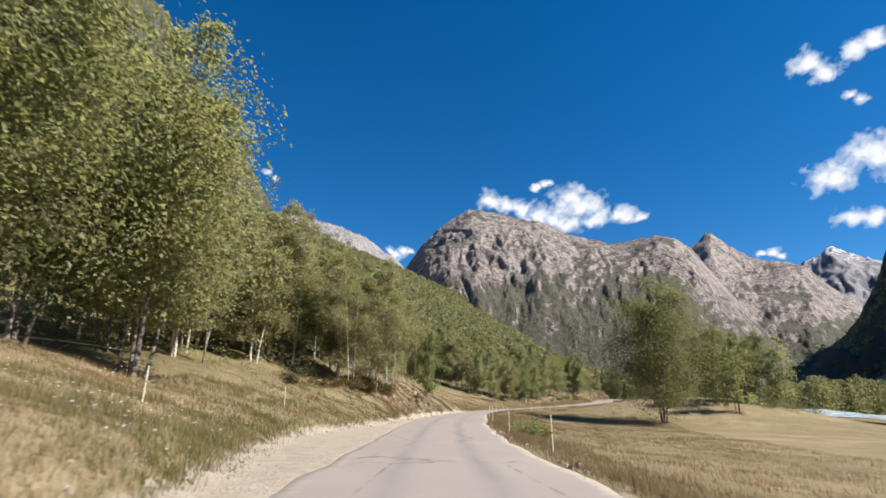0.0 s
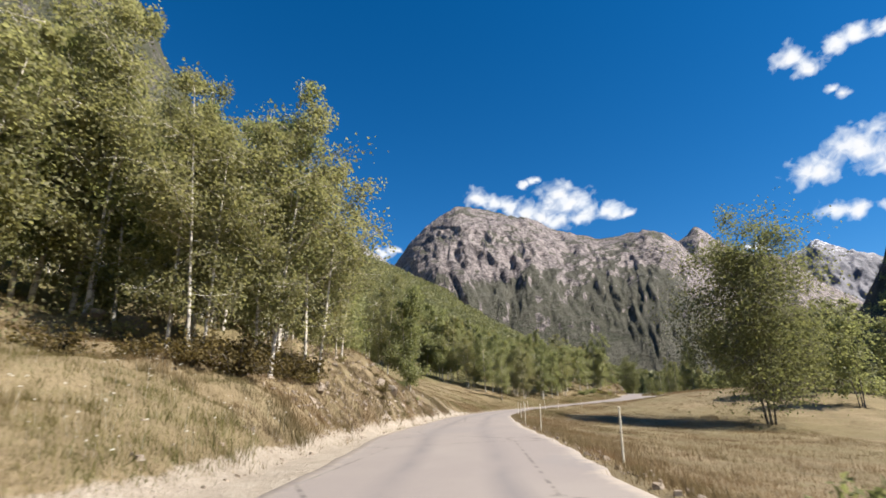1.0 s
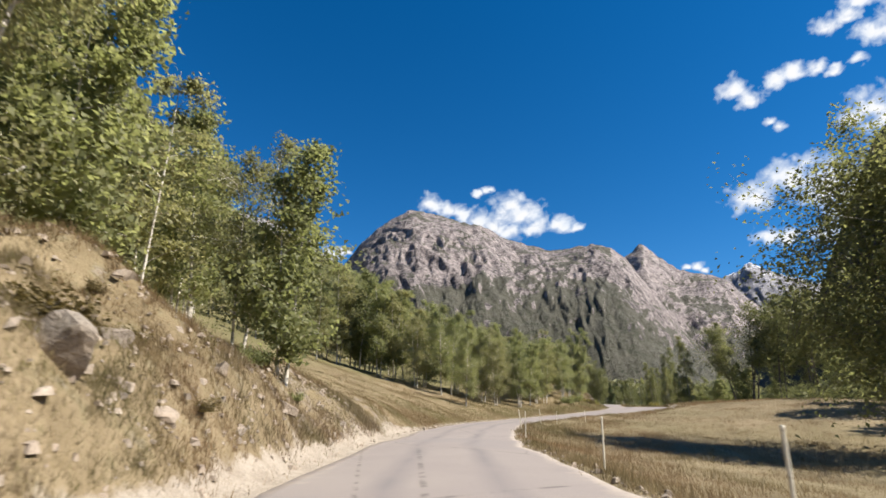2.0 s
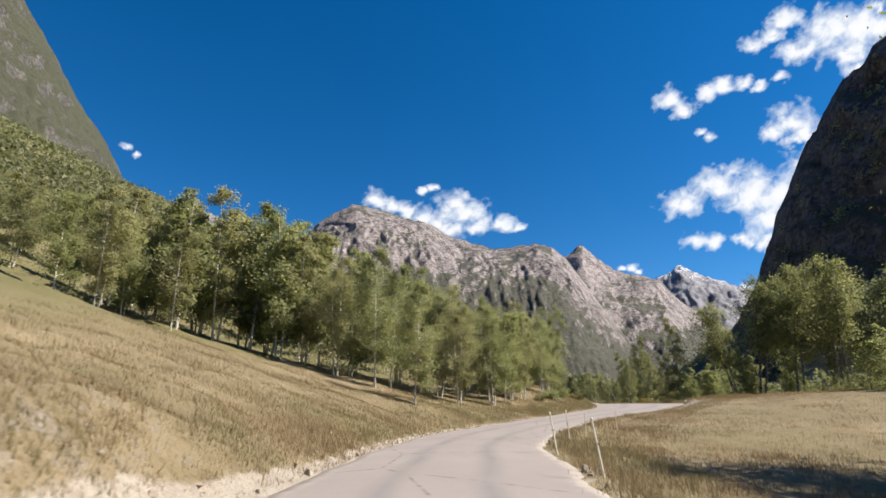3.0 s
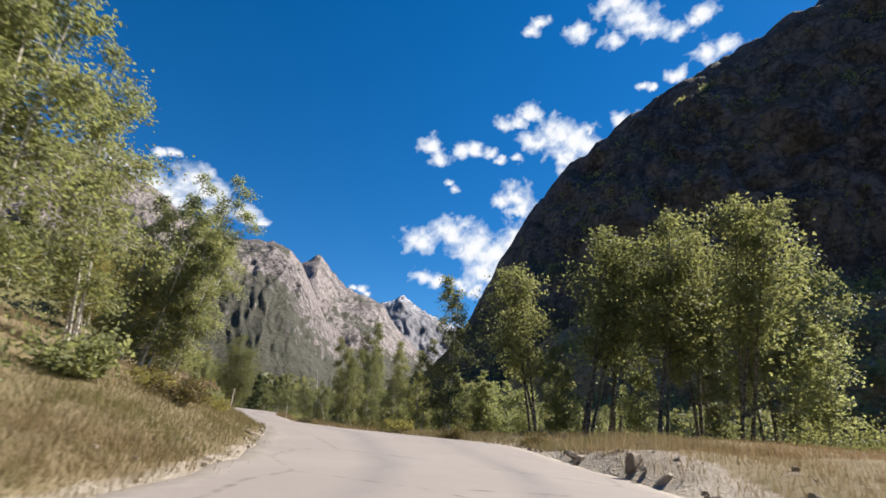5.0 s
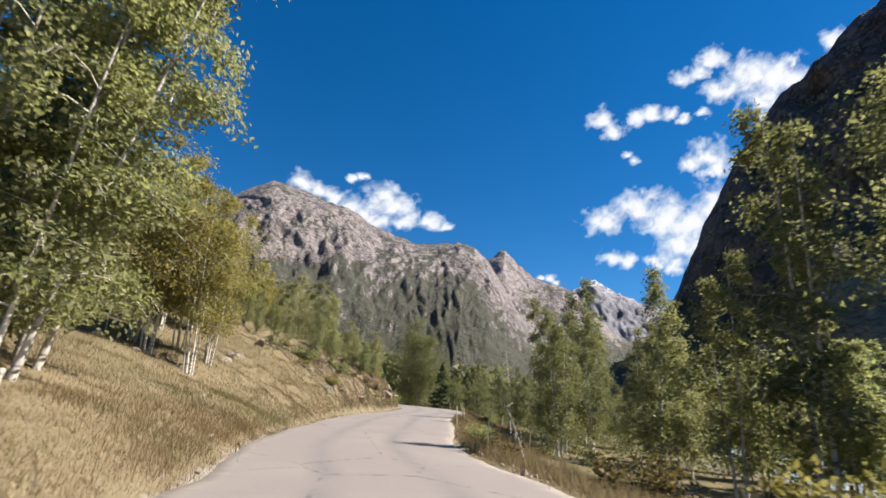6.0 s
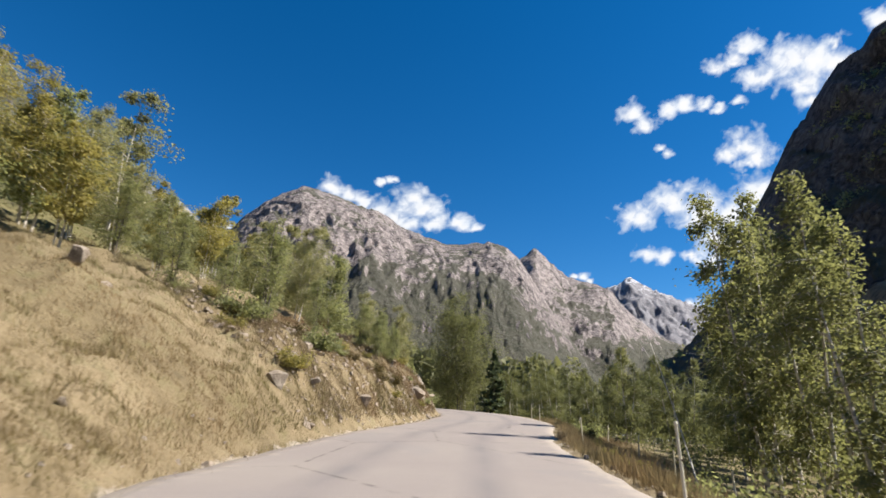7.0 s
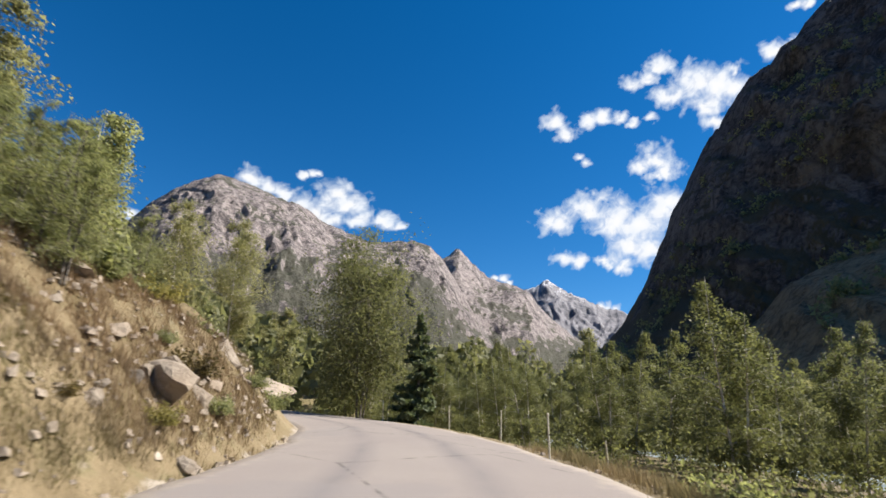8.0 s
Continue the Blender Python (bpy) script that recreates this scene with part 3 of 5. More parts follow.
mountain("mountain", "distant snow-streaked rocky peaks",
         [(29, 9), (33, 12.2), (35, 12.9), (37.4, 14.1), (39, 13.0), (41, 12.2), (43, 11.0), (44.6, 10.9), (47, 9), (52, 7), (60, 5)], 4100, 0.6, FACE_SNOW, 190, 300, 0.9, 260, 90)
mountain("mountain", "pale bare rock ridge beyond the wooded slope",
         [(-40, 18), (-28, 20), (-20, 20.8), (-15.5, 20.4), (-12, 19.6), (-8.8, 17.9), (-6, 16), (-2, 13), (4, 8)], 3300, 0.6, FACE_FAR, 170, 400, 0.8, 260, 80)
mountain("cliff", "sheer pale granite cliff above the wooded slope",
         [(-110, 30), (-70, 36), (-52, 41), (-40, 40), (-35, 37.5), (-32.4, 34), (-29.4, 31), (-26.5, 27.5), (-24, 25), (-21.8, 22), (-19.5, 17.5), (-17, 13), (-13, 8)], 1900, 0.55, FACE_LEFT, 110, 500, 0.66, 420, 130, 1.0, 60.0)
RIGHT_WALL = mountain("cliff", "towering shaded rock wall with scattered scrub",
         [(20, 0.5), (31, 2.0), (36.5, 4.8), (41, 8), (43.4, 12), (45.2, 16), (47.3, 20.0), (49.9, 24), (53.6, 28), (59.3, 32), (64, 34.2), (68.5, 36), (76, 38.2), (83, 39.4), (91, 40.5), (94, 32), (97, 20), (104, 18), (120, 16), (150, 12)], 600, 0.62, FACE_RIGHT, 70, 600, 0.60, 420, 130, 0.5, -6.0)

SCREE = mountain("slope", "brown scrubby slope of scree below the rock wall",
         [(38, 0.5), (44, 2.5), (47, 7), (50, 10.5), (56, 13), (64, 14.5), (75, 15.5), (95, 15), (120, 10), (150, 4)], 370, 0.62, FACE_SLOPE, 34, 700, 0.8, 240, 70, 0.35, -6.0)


def cloud(bearing, elevation, wide, high, puffs, seed, dist=4800):
    """A cumulus cloud: a patch of sky whose thickness comes from puffs (degrees right, up, radius); wisps come from the material."""
    nx, ny = 72, 52
    u, v = np.meshgrid(np.linspace(-0.72, 0.72, nx) * (wide + 1.5), np.linspace(-0.75, 0.75, ny) * (high + 1.5))
    d = np.zeros_like(u)
    k = 0.28 * min(wide, high) ** 0.5
    uw, vw = u + 2.6 * k * fbm(u * 0.8 + seed, v * 0.8, 4, seed + 1, 0.6), v + 2.6 * k * fbm(u * 0.8, v * 0.8 + seed, 4, seed + 2, 0.6)
    for px, py, pr in puffs:
        d = np.maximum(d, 1.0 - 0.55 * np.hypot((uw - px) * 0.88, (vw - py) * (1.03 + 0.45 * (v < py))) / pr)
    d = d + 0.42 * fbm(u * 1.3 + 7 * seed, v * 1.3, 5, seed, 0.6)
    d = d * step(0, 1.0, 0.72 * (wide + 1.5) - np.abs(u)) * step(0, 0.8, 0.75 * (high + 1.5) - np.abs(v))
    b, e = np.radians(bearing + u / math.cos(radians(elevation))), np.radians(elevation + v)
    bend = dist * (1 + 0.008 * (d - 0.5))
    x, y, z = HUB[0] + bend * np.sin(b) * np.cos(e), HUB[1] + bend * np.cos(b) * np.cos(e), bend * np.sin(e)
    mid = np.array([x.mean(), y.mean(), z.mean()])
    pts = np.stack([x, y, z], -1).reshape(-1, 3) - mid
    ob = mesh_object("cloud", pts, grid_faces(nx, ny), CLOUD, {"puff": np.clip(d, 0, 1.2)})
    ob.location = mid
    ob.visible_shadow = False
    return tagged(ob, "bright white fair-weather cumulus cloud", "cloud", "clouds over the ridge", "structure")


def puffs(rng, wide, high, n):
    """Puffs for a small cloud: a row of rounded heaps, larger in the middle."""
    out = []
    for i in range(n):
        k = (i + 0.5) / n * 2 - 1
        out.append((k * wide * 0.36 + rng.uniform(-0.2, 0.2), rng.uniform(-0.22, 0.22) * high, high * (0.42 - 0.16 * abs(k)) * rng.uniform(0.8, 1.1)))
    return out


cloud(12.6, 21.0, 16.5, 5.6, [(-7.5, 1.6, 1.2), (-5.6, 1.3, 1.2), (-4.1, 0.8, 1.2), (-2.3, -0.5, 1.5), (-0.4, -0.7, 1.6), (1.3, 1.1, 1.9), (2.9, 0.3, 1.6), (3.9, -1.2, 1.2), (1.0, -1.6, 1.3), (6.3, -1.0, 1.1), (7.9, -1.4, 0.7)], 3)
cloud(44.6, 18.2, 13.5, 8.6, [(-5.6, 1.8, 1.6), (-2.6, 2.9, 1.8), (-1.4, 3.9, 0.8), (0.2, 1.6, 2.5), (2.7, 0.8, 2.5), (5.0, 2.0, 2.3), (5.6, 2.9, 1.3), (1.5, -1.2, 2.1), (3.4, -1.6, 1.9), (0.9, -3.1, 1.0), (-1.1, -2.5, 0.9), (-5.2, -2.1, 1.2), (-3.3, -2.2, 1.0)], 11)
cloud(41.9, 29.6, 7.6, 3.0, [(-2.6, 0.5, 1.25), (-1.4, -0.5, 1.0), (0.5, 0.3, 0.85), (2.0, 0.4, 0.95)], 17)
cloud(47.8, 29.5, 4.6, 2.6, [(-1.2, 0.5, 0.7), (-0.3, -0.4, 0.6), (1.4, -0.2, 0.6)], 19)
cloud(55.2, 30.3, 8.0, 6.4, [(-3.0, 0.8, 1.3), (-0.7, 1.4, 1.9), (1.0, 0.8, 1.9), (2.2, 0.0, 1.4), (-0.2, -0.6, 1.5), (0.1, -2.5, 1.0), (2.5, 1.9, 0.45)], 23)
cloud(49.4, 24.7, 4.4, 3.8, [(0.0, 0.5, 1.65), (0.7, -0.4, 1.4), (-1.2, 0.1, 1.0), (-0.1, -1.1, 0.8)], 29)
cloud(49.5, 33.4, 4.4, 3.6, [(-1.4, -0.5, 1.0), (0.1, -0.3, 0.9), (1.2, 0.8, 1.0)], 37)
cloud(41.9, 26.1, 1.8, 1.8, [(-0.3, 0.4, 0.5), (0.2, -0.3, 0.55)], 41)
cloud(62.2, 41.8, 9.0, 5.6, [(-0.6, 1.8, 1.6), (1.0, 0.2, 1.8), (2.4, -0.8, 1.4), (-0.6, -1.7, 1.0), (-4.0, -0.3, 1.1)], 31)
cloud(70.0, 40.3, 4.6, 3.2, [(-1.0, -0.3, 1.0), (1.1, 0.7, 1.0)], 43)
cloud(71.6, 37.2, 5.6, 3.0, [(-3.0, -0.9, 0.9), (0.0, 0.3, 1.2), (1.5, 0.4, 1.1)], 47)
small = np.random.default_rng(8)
cloud(10.9, 23.9, 2.4, 1.2, [(-0.6, -0.1, 0.6), (0.1, 0.0, 0.65), (0.6, 0.2, 0.5)], 51)
for bearing, elevation, wide, high, n in [(32.8, 13.9, 3.2, 1.5, 3), (43.6, 11.2, 3.2, 1.6, 3), (63.0, 32.6, 3.6, 3.0, 3), (64.8, 35.7, 1.6, 1.6, 2), (51.4, 42.3, 2.2, 2.4, 2),
                                          (-21.0, 24.4, 1.8, 1.3, 2), (-6.0, 17.0, 4.2, 2.0, 4)]:
    cloud(bearing, elevation, wide, high, puffs(small, wide, high, n), int(bearing * 3 + 200))


# ---- things ----


def part(name, ob_mesh, parent, label=""):
    """Hangs a mesh object under its thing."""
    ob_mesh.name = name
    ob_mesh.parent = parent
    if label:
        tagged(ob_mesh, label)
    return ob_mesh


def tubes(paths, sides):
    """Tapered tubes along paths of (points, radii)."""
    vs, fs, base = [], [], 0
    for pts, rad in paths:
        pts, rad = np.asarray(pts, float), np.asarray(rad, float)
        n = len(pts)
        d = np.gradient(pts, axis=0)
        d /= np.linalg.norm(d, axis=1)[:, None] + 1e-9
        ref = np.where(np.abs(d[:, 2:3]) > 0.9, np.array([[1.0, 0, 0]]), np.array([[0, 0, 1.0]]))
        a = np.cross(d, ref)
        a /= np.linalg.norm(a, axis=1)[:, None] + 1e-9
        b = np.cross(d, a)
        th = np.linspace(0, 2 * math.pi, sides, endpoint=False)
        ring = pts[:, None] + rad[:, None, None] * (np.cos(th)[None, :, None] * a[:, None] + np.sin(th)[None, :, None] * b[:, None])
        vs.append(ring.reshape(-1, 3))
        i = np.arange(n * sides).reshape(n, sides)
        j = np.roll(i, -1, axis=1)
        fs.append(np.stack([i[:-1], j[:-1], j[1:], i[1:]], -1).reshape(-1, 4) + base)
        base += n * sides
    return np.vstack(vs), np.vstack(fs)


def leaf_cards(centres, size, rng, droop=0.0, simple=False, facing=None):
    """Small leaves turned every way: folded kites of two triangles, or single triangles for what stays far off."""
    n = len(centres)
    a = rng.normal(size=(n, 3))
    a[:, 2] -= droop
    a /= np.linalg.norm(a, axis=1)[:, None]
    b = np.cross(a, rng.normal(size=(n, 3)))
    b /= np.linalg.norm(b, axis=1)[:, None] + 1e-9
    c = np.cross(a, b)
    if facing is not None:
        # leaves turn towards the light outside the crown
        c = facing + rng.normal(size=(n, 3)) * 0.75
        c /= np.linalg.norm(c, axis=1)[:, None] + 1e-9
        b = np.cross(c, a)
        b /= np.linalg.norm(b, axis=1)[:, None] + 1e-9
        a = np.cross(b, c)
    s = size * rng.uniform(0.6, 1.35, (n, 1))
    fold = c * s * 0.16
    if simple:
        v = np.stack([centres - a * s * 0.62, centres + b * s * 0.5 + a * s * 0.4, centres - b * s * 0.45 + a * s * 0.5], 1).reshape(-1, 3)
        return v, np.arange(n * 3).reshape(-1, 3)
    v = np.stack([centres - a * s * 0.55, centres + b * s * 0.36 + fold, centres + a * s * 0.55, centres - b * s * 0.36 + fold], 1).reshape(-1, 3)
    i = np.arange(n)[:, None] * 4
    f = np.concatenate([i + np.array([[0, 1, 2]]), i + np.array([[0, 2, 3]])], 1).reshape(-1, 3)
    return v, f


def stem_path(rng, foot, lean, height, bend):
    t = np.linspace(0, 1, 9)
    way = rng.normal(size=2) * bend * height
    p = np.zeros((9, 3))
    p[:, 0] = foot[0] + lean[0] * height * t + way[0] * np.sin(t * 2.4) * t * 0.5
    p[:, 1] = foot[1] + lean[1] * height * t + way[1] * np.sin(t * 2.9) * t * 0.5
    p[:, 2] = height * t
    p[0, 2] = -0.4
    return p


def make_tree(name, label, group, seed, height, stems, crown_low, spread, leaves, leaf_size, leaf_mat, bark, lean=(0, 0), limbs=26, droop=0.25, bare=0.0, thick=0.0066, fill=1.0, simple=True, bend=0.045):
    """A broadleaf tree: bent tapered stems, limbs that rise and bend over, and a crown of leaf sprays round their twigs with gaps between."""
    rng = np.random.default_rng(seed)
    thing = new(name)
    tips, boughs = [], []
    for k in range(stems):
        a = 2 * math.pi * k / stems + rng.uniform(-0.5, 0.5)
        out = (0.0 if stems == 1 else 1.0) * rng.uniform(0.6, 1.2)
        foot = (math.cos(a) * out * 0.02 * height, math.sin(a) * out * 0.02 * height)
        h = height * (1 if k == 0 else rng.uniform(0.72, 0.97))
        p = stem_path(rng, foot, (lean[0] + math.cos(a) * out * spread * 0.35, lean[1] + math.sin(a) * out * spread * 0.35), h, bend)
        t = np.linspace(0, 1, 9)
        r0 = thick * h / (1 + 0.22 * (stems - 1))
        rad = r0 * (1 - t) ** 0.8 * (1 + 0.5 * np.exp(-t * 22)) + 0.012
        branch = [(p, rad)]
        per = max(7, int(limbs / stems ** 0.6))
        for j in range(per):
            q = crown_low + (0.97 - crown_low) * (j + rng.uniform(0, 0.9)) / per
            o = np.array([np.interp(q, t, p[:, i]) for i in range(3)])
            wide = math.sin(min(1.0, (q - crown_low) / (1 - crown_low) * 0.86 + 0.18) * math.pi) ** 0.7
            ln = spread * height * (0.35 + 0.75 * wide) * rng.uniform(0.55, 1.15)
            az = rng.uniform(0, 2 * math.pi)
            rise = rng.uniform(0.35, 0.95) * (1.15 - 0.4 * q)
            tt = np.linspace(0, 1, 4)[:, None]
            d = np.array([math.cos(az), math.sin(az), rise])
            arc = o + d * ln * tt * 0.85 + np.array([0, 0, -droop * ln]) * tt ** 2.2 + rng.normal(size=(4, 3)) * 0.03 * ln * tt
            branch.append((arc, np.interp(q, t, rad) * 0.42 * (1 - tt[:, 0]) ** 0.8 + 0.008))
            for m in range(5 if simple else 7):
                w = rng.uniform(0.25, 1.0)
                b0 = np.array([np.interp(w, tt[:, 0], arc[:, i]) for i in range(3)])
                e = b0 + rng.normal(size=3) * np.array([1, 1, 0.7]) * ln * 0.27 + np.array([0, 0, (0.06 - droop * 0.5) * ln])
                if not simple:
                    branch.append((np.stack([b0, (b0 + e) / 2 + rng.normal(size=3) * 0.03 * ln, e]), np.array([0.016, 0.010, 0.005]) * height / 14))
                tips.append((b0, e, ln))
        v, f = tubes(branch[:1], 7)
        v2, f2 = tubes(branch[1:], 3)
        part("trunk", mesh_object("trunk", v, f, bark), thing)
        boughs.append((v2, f2))
    shift = np.cumsum([0] + [len(v) for v, _ in boughs])
    wood = mesh_object("branchwork", np.vstack([v for v, _ in boughs]), np.vstack([f + d for (_, f), d in zip(boughs, shift)]), bark)
    tagged(part("branchwork", wood, thing), kind="stuff")
    tips = [q for q in tips if rng.random() > bare]
    per = max(4, int(leaves / max(1, len(tips))))
    cs = []
    for b0, e, ln in tips:
        n = int(per * rng.uniform(0.5, 1.5))
        r = np.clip(0.24 * ln, 0.028 * height, 0.058 * height) * fill
        on_twig = b0 + (e - b0) * rng.uniform(-0.1, 1.2, (n, 1))
        cs.append(on_twig + np.clip(rng.normal(size=(n, 3)), -1.5, 1.5) * r * np.array([0.66, 0.66, 0.6]))
    cs = np.vstack(cs)
    out = (cs - (cs.mean(0) - np.array([0, 0, 0.12 * height]))) / (height * np.array([spread, spread, 0.45]))
    out = 0.4 * out / np.maximum(np.linalg.norm(out, axis=1)[:, None], 0.5) + np.array([0, 0, 0.85])
    v, f = leaf_cards(cs, leaf_size, rng, 0.4, simple, out)
    crown = mesh_object("crown", v, f, leaf_mat, smooth=False)
    part("crown", crown, thing)
    return tagged(thing, label, "tree", group)


def make_spruce(seed, height):
    rng = np.random.default_rng(seed)
    thing = new("spruce")
    t = np.linspace(0, 1, 8)
    p = np.stack([t * 0, t * 0, t * height - 0.3], 1)
    cs, br = [], [(p, 0.016 * height * (1 - t) + 0.02)]
    for i in range(70):
        q = 0.06 + 0.93 * (i / 70) ** 0.9
        ln = 0.24 * height * (1 - q) ** 0.85 * rng.uniform(0.7, 1.15) + 0.1
        az = rng.uniform(0, 6.283)
        tt = np.linspace(0, 1, 5)[:, None]
        arc = np.array([0, 0, q * height]) + np.array([math.cos(az), math.sin(az), -0.12]) * ln * tt + np.array([0, 0, -0.22 * ln]) * tt * (1 - tt) * 2
        br.append((arc, 0.03 * (1 - tt[:, 0]) + 0.008))
        n = int(16 + 42 * ln)
        w = rng.uniform(0.12, 1, n)[:, None]
        cs.append(arc[0] + (arc[-1] - arc[0]) * w + np.array([0, 0, -0.25 * ln]) * w * (1 - w) + rng.normal(size=(n, 3)) * np.array([0.14, 0.14, 0.07]) * ln * (1.1 - 0.7 * w))
    v, f = tubes(br, 5)
    part("trunk", mesh_object("trunk", v, f, BARK_GREY), thing)
    v, f = leaf_cards(np.vstack(cs), 0.32, rng, 0.2)
    part("crown", mesh_object("crown", v, f, NEEDLE, smooth=False), thing)
    return tagged(thing, "dark green young spruce among the birches", "tree", "trees at the bend")


def make_shrub(name, label, group, seed, size, leaf_mat, n=900, leaf=0.12):
    rng = np.random.default_rng(seed)
    thing = new(name)
    br, cs = [], []
    for i in range(22):
        az, up = rng.uniform(0, 6.283), rng.uniform(0.35, 1.3)
        d = np.array([math.cos(az), math.sin(az), up])
        d = d / np.linalg.norm(d) * size * rng.uniform(0.55, 1.0)
        tt = np.linspace(0, 1, 4)[:, None]
        arc = np.array([0, 0, -0.1]) + d * tt + rng.normal(size=(4, 3)) * 0.05 * size * tt
        br.append((arc, 0.012 * size * (1 - tt[:, 0]) + 0.004))
        k = int(n / 22)
        w = rng.uniform(0.3, 1.05, k)[:, None]
        cs.append(arc[0] + (arc[-1] - arc[0]) * w + rng.normal(size=(k, 3)) * 0.13 * size)
    v, f = tubes(br, 4)
    part("branchwork", mesh_object("branchwork", v, f, BARK_GREY), thing)
    c = np.vstack(cs)
    c[:, 2] = np.abs(c[:, 2])
    v, f = leaf_cards(c, leaf, rng)
    part("crown", mesh_object("crown", v, f, leaf_mat, smooth=False), thing)
    return tagged(thing, label, "shrub", group)


class Kind:
    """One kind of thing, built at its first place and copied to the others."""

    def __init__(self, build, height):
        self.build, self.height, self.first, self.size = build, height, None, 1.0

    def put(self, x, y, height=None, turn=0.0, tilt=(0, 0), z=None, label="", category=""):
        size = (height or self.height) / self.height
        z = float(ground(np.array([x]), np.array([y]))[0]) if z is None else z
        m = pose(x, y, z, tilt[0], tilt[1], turn)
        if self.first is None:
            self.first, self.size = self.build(), size
            self.first.matrix_basis = m @ Matrix.Scale(size, 4)
            ob = self.first
        else:
            ob = copy_thing(self.first, m @ Matrix.Scale(size / self.size, 4))
        if label:
            tagged(ob, label, category)
        return ob


G_LEFT, G_RIGHT, G_MEADOW = "birches of the wooded slope", "trees of the riverside wood", "trees on the meadow"
SLIM = "slender white-stemmed birch in green leaf on the slope"
BIRCH = [
    Kind(lambda: make_tree("birch", SLIM, G_LEFT, 11, 16, 1, 0.15, 0.21, 9500, 0.225, LEAF_GREEN, BARK_WHITE), 16),
    Kind(lambda: make_tree("birch", "twin-stemmed white birch in olive-green leaf on the slope", G_LEFT, 12, 16, 2, 0.14, 0.21, 9500, 0.225, LEAF_OLIVE, BARK_WHITE), 16),
    Kind(lambda: make_tree("birch", "leaning clump of white birch stems in green leaf", G_LEFT, 13, 16, 4, 0.20, 0.20, 8600, 0.25, LEAF_GREEN, BARK_WHITE, (0.05, 0.0)), 16),
    Kind(lambda: make_tree("birch", "slender birch with thinning brownish leaves", G_LEFT, 14, 16, 1, 0.22, 0.18, 7000, 0.24, LEAF_OLIVE, BARK_GREY, bare=0.12), 16),
    Kind(lambda: make_tree("birch", "bushy green birch low on the slope", G_LEFT, 15, 12, 2, 0.08, 0.24, 9000, 0.20, LEAF_GREEN, BARK_WHITE), 12),
    Kind(lambda: make_tree("birch", "white birch clump with leaves turning yellow", G_LEFT, 16, 14, 4, 0.24, 0.20, 6500, 0.25, LEAF_YELLOW, BARK_WHITE), 14),
]
FINE = [
    Kind(lambda: make_tree("birch", "leaning clump of white birch stems in green leaf by the road", G_LEFT, 13, 16, 4, 0.18, 0.20, 13000, 0.19, LEAF_GREEN, BARK_WHITE, (0.05, 0.0), simple=False), 16),
    Kind(lambda: make_tree("birch", "twin white-stemmed birch in olive leaf by the road", G_LEFT, 12, 16, 2, 0.14, 0.20, 12000, 0.19, LEAF_OLIVE, BARK_WHITE, simple=False), 16),
    Kind(lambda: make_tree("birch", "white birch clump with leaves turning yellow", G_LEFT, 16, 14, 4, 0.24, 0.20, 12000, 0.18, LEAF_YELLOW, BARK_WHITE, simple=False), 14),
    Kind(lambda: make_tree("birch", "single white birch in fresh green leaf by the road", G_LEFT, 11, 16, 1, 0.15, 0.20, 11000, 0.19, LEAF_GREEN, BARK_WHITE, simple=False), 16),
    Kind(lambda: make_tree("alder", "pale-stemmed alder with hanging twigs beside the road", G_RIGHT, 25, 13, 2, 0.14, 0.125, 7500, 0.16, LEAF_DEEP, BARK_WHITE, droop=0.55, simple=False), 13),
    Kind(lambda: make_tree("alder", "young pale-stemmed alder below the road's edge", G_RIGHT, 26, 8, 2, 0.10, 0.17, 14000, 0.08, LEAF_ALDER, BARK_WHITE, (0.04, -0.02), limbs=34, droop=0.4), 8),
    Kind(lambda: make_tree("alder", "bushy young alder rooted in the cut bank", G_LEFT, 27, 5.5, 3, 0.06, 0.22, 7000, 0.085, LEAF_GREEN, BARK_GREY, limbs=30, simple=False), 5.5),
    Kind(lambda: make_tree("birch", "birch clump with white stems leaning over the road", G_LEFT, 28, 14, 3, 0.10, 0.115, 13000, 0.15, LEAF_GREEN, BARK_WHITE, (0.16, -0.10), limbs=34, droop=0.5, simple=False), 14),
]
DARK = [
    Kind(lambda: make_tree("poplar", "tall grey-stemmed poplar in green leaf by the river", G_RIGHT, 21, 20, 2, 0.36, 0.20, 9500, 0.24, LEAF_DEEP, BARK_GREY, (-0.10, 0.03), limbs=30, thick=0.0105, fill=1.25, bend=0.10), 20),
    Kind(lambda: make_tree("poplar", "bent grey-stemmed poplar with a high open crown", G_RIGHT, 22, 20, 3, 0.40, 0.20, 9500, 0.24, LEAF_DEEP, BARK_GREY, (-0.15, 0.05), limbs=32, thick=0.0115, fill=1.25, bend=0.12), 20),
    Kind(lambda: make_tree("alder", "leafy alder with several pale stems in the wood", G_RIGHT, 23, 13, 3, 0.14, 0.22, 5000, 0.26, LEAF_GREEN, BARK_GREY), 13),
    Kind(lambda: make_tree("alder", "slim alder with hanging twigs in the riverside wood", G_RIGHT, 24, 15, 1, 0.16, 0.16, 6000, 0.24, LEAF_OLIVE, BARK_WHITE, droop=0.5), 15),
]
BROAD = Kind(lambda: make_tree("birch", "lone broad-crowned birch with several dark stems on the meadow", G_MEADOW, 31, 20, 5, 0.13, 0.355, 32000, 0.24, LEAF_DEEP, BARK_GREY, limbs=54, fill=1.3, simple=False), 20)
ROUND = Kind(lambda: make_tree("birch", "rounded leafy birch at the meadow's far side", G_MEADOW, 32, 14, 3, 0.12, 0.27, 8000, 0.26, LEAF_ALDER, BARK_GREY, limbs=32, fill=1.15), 14)
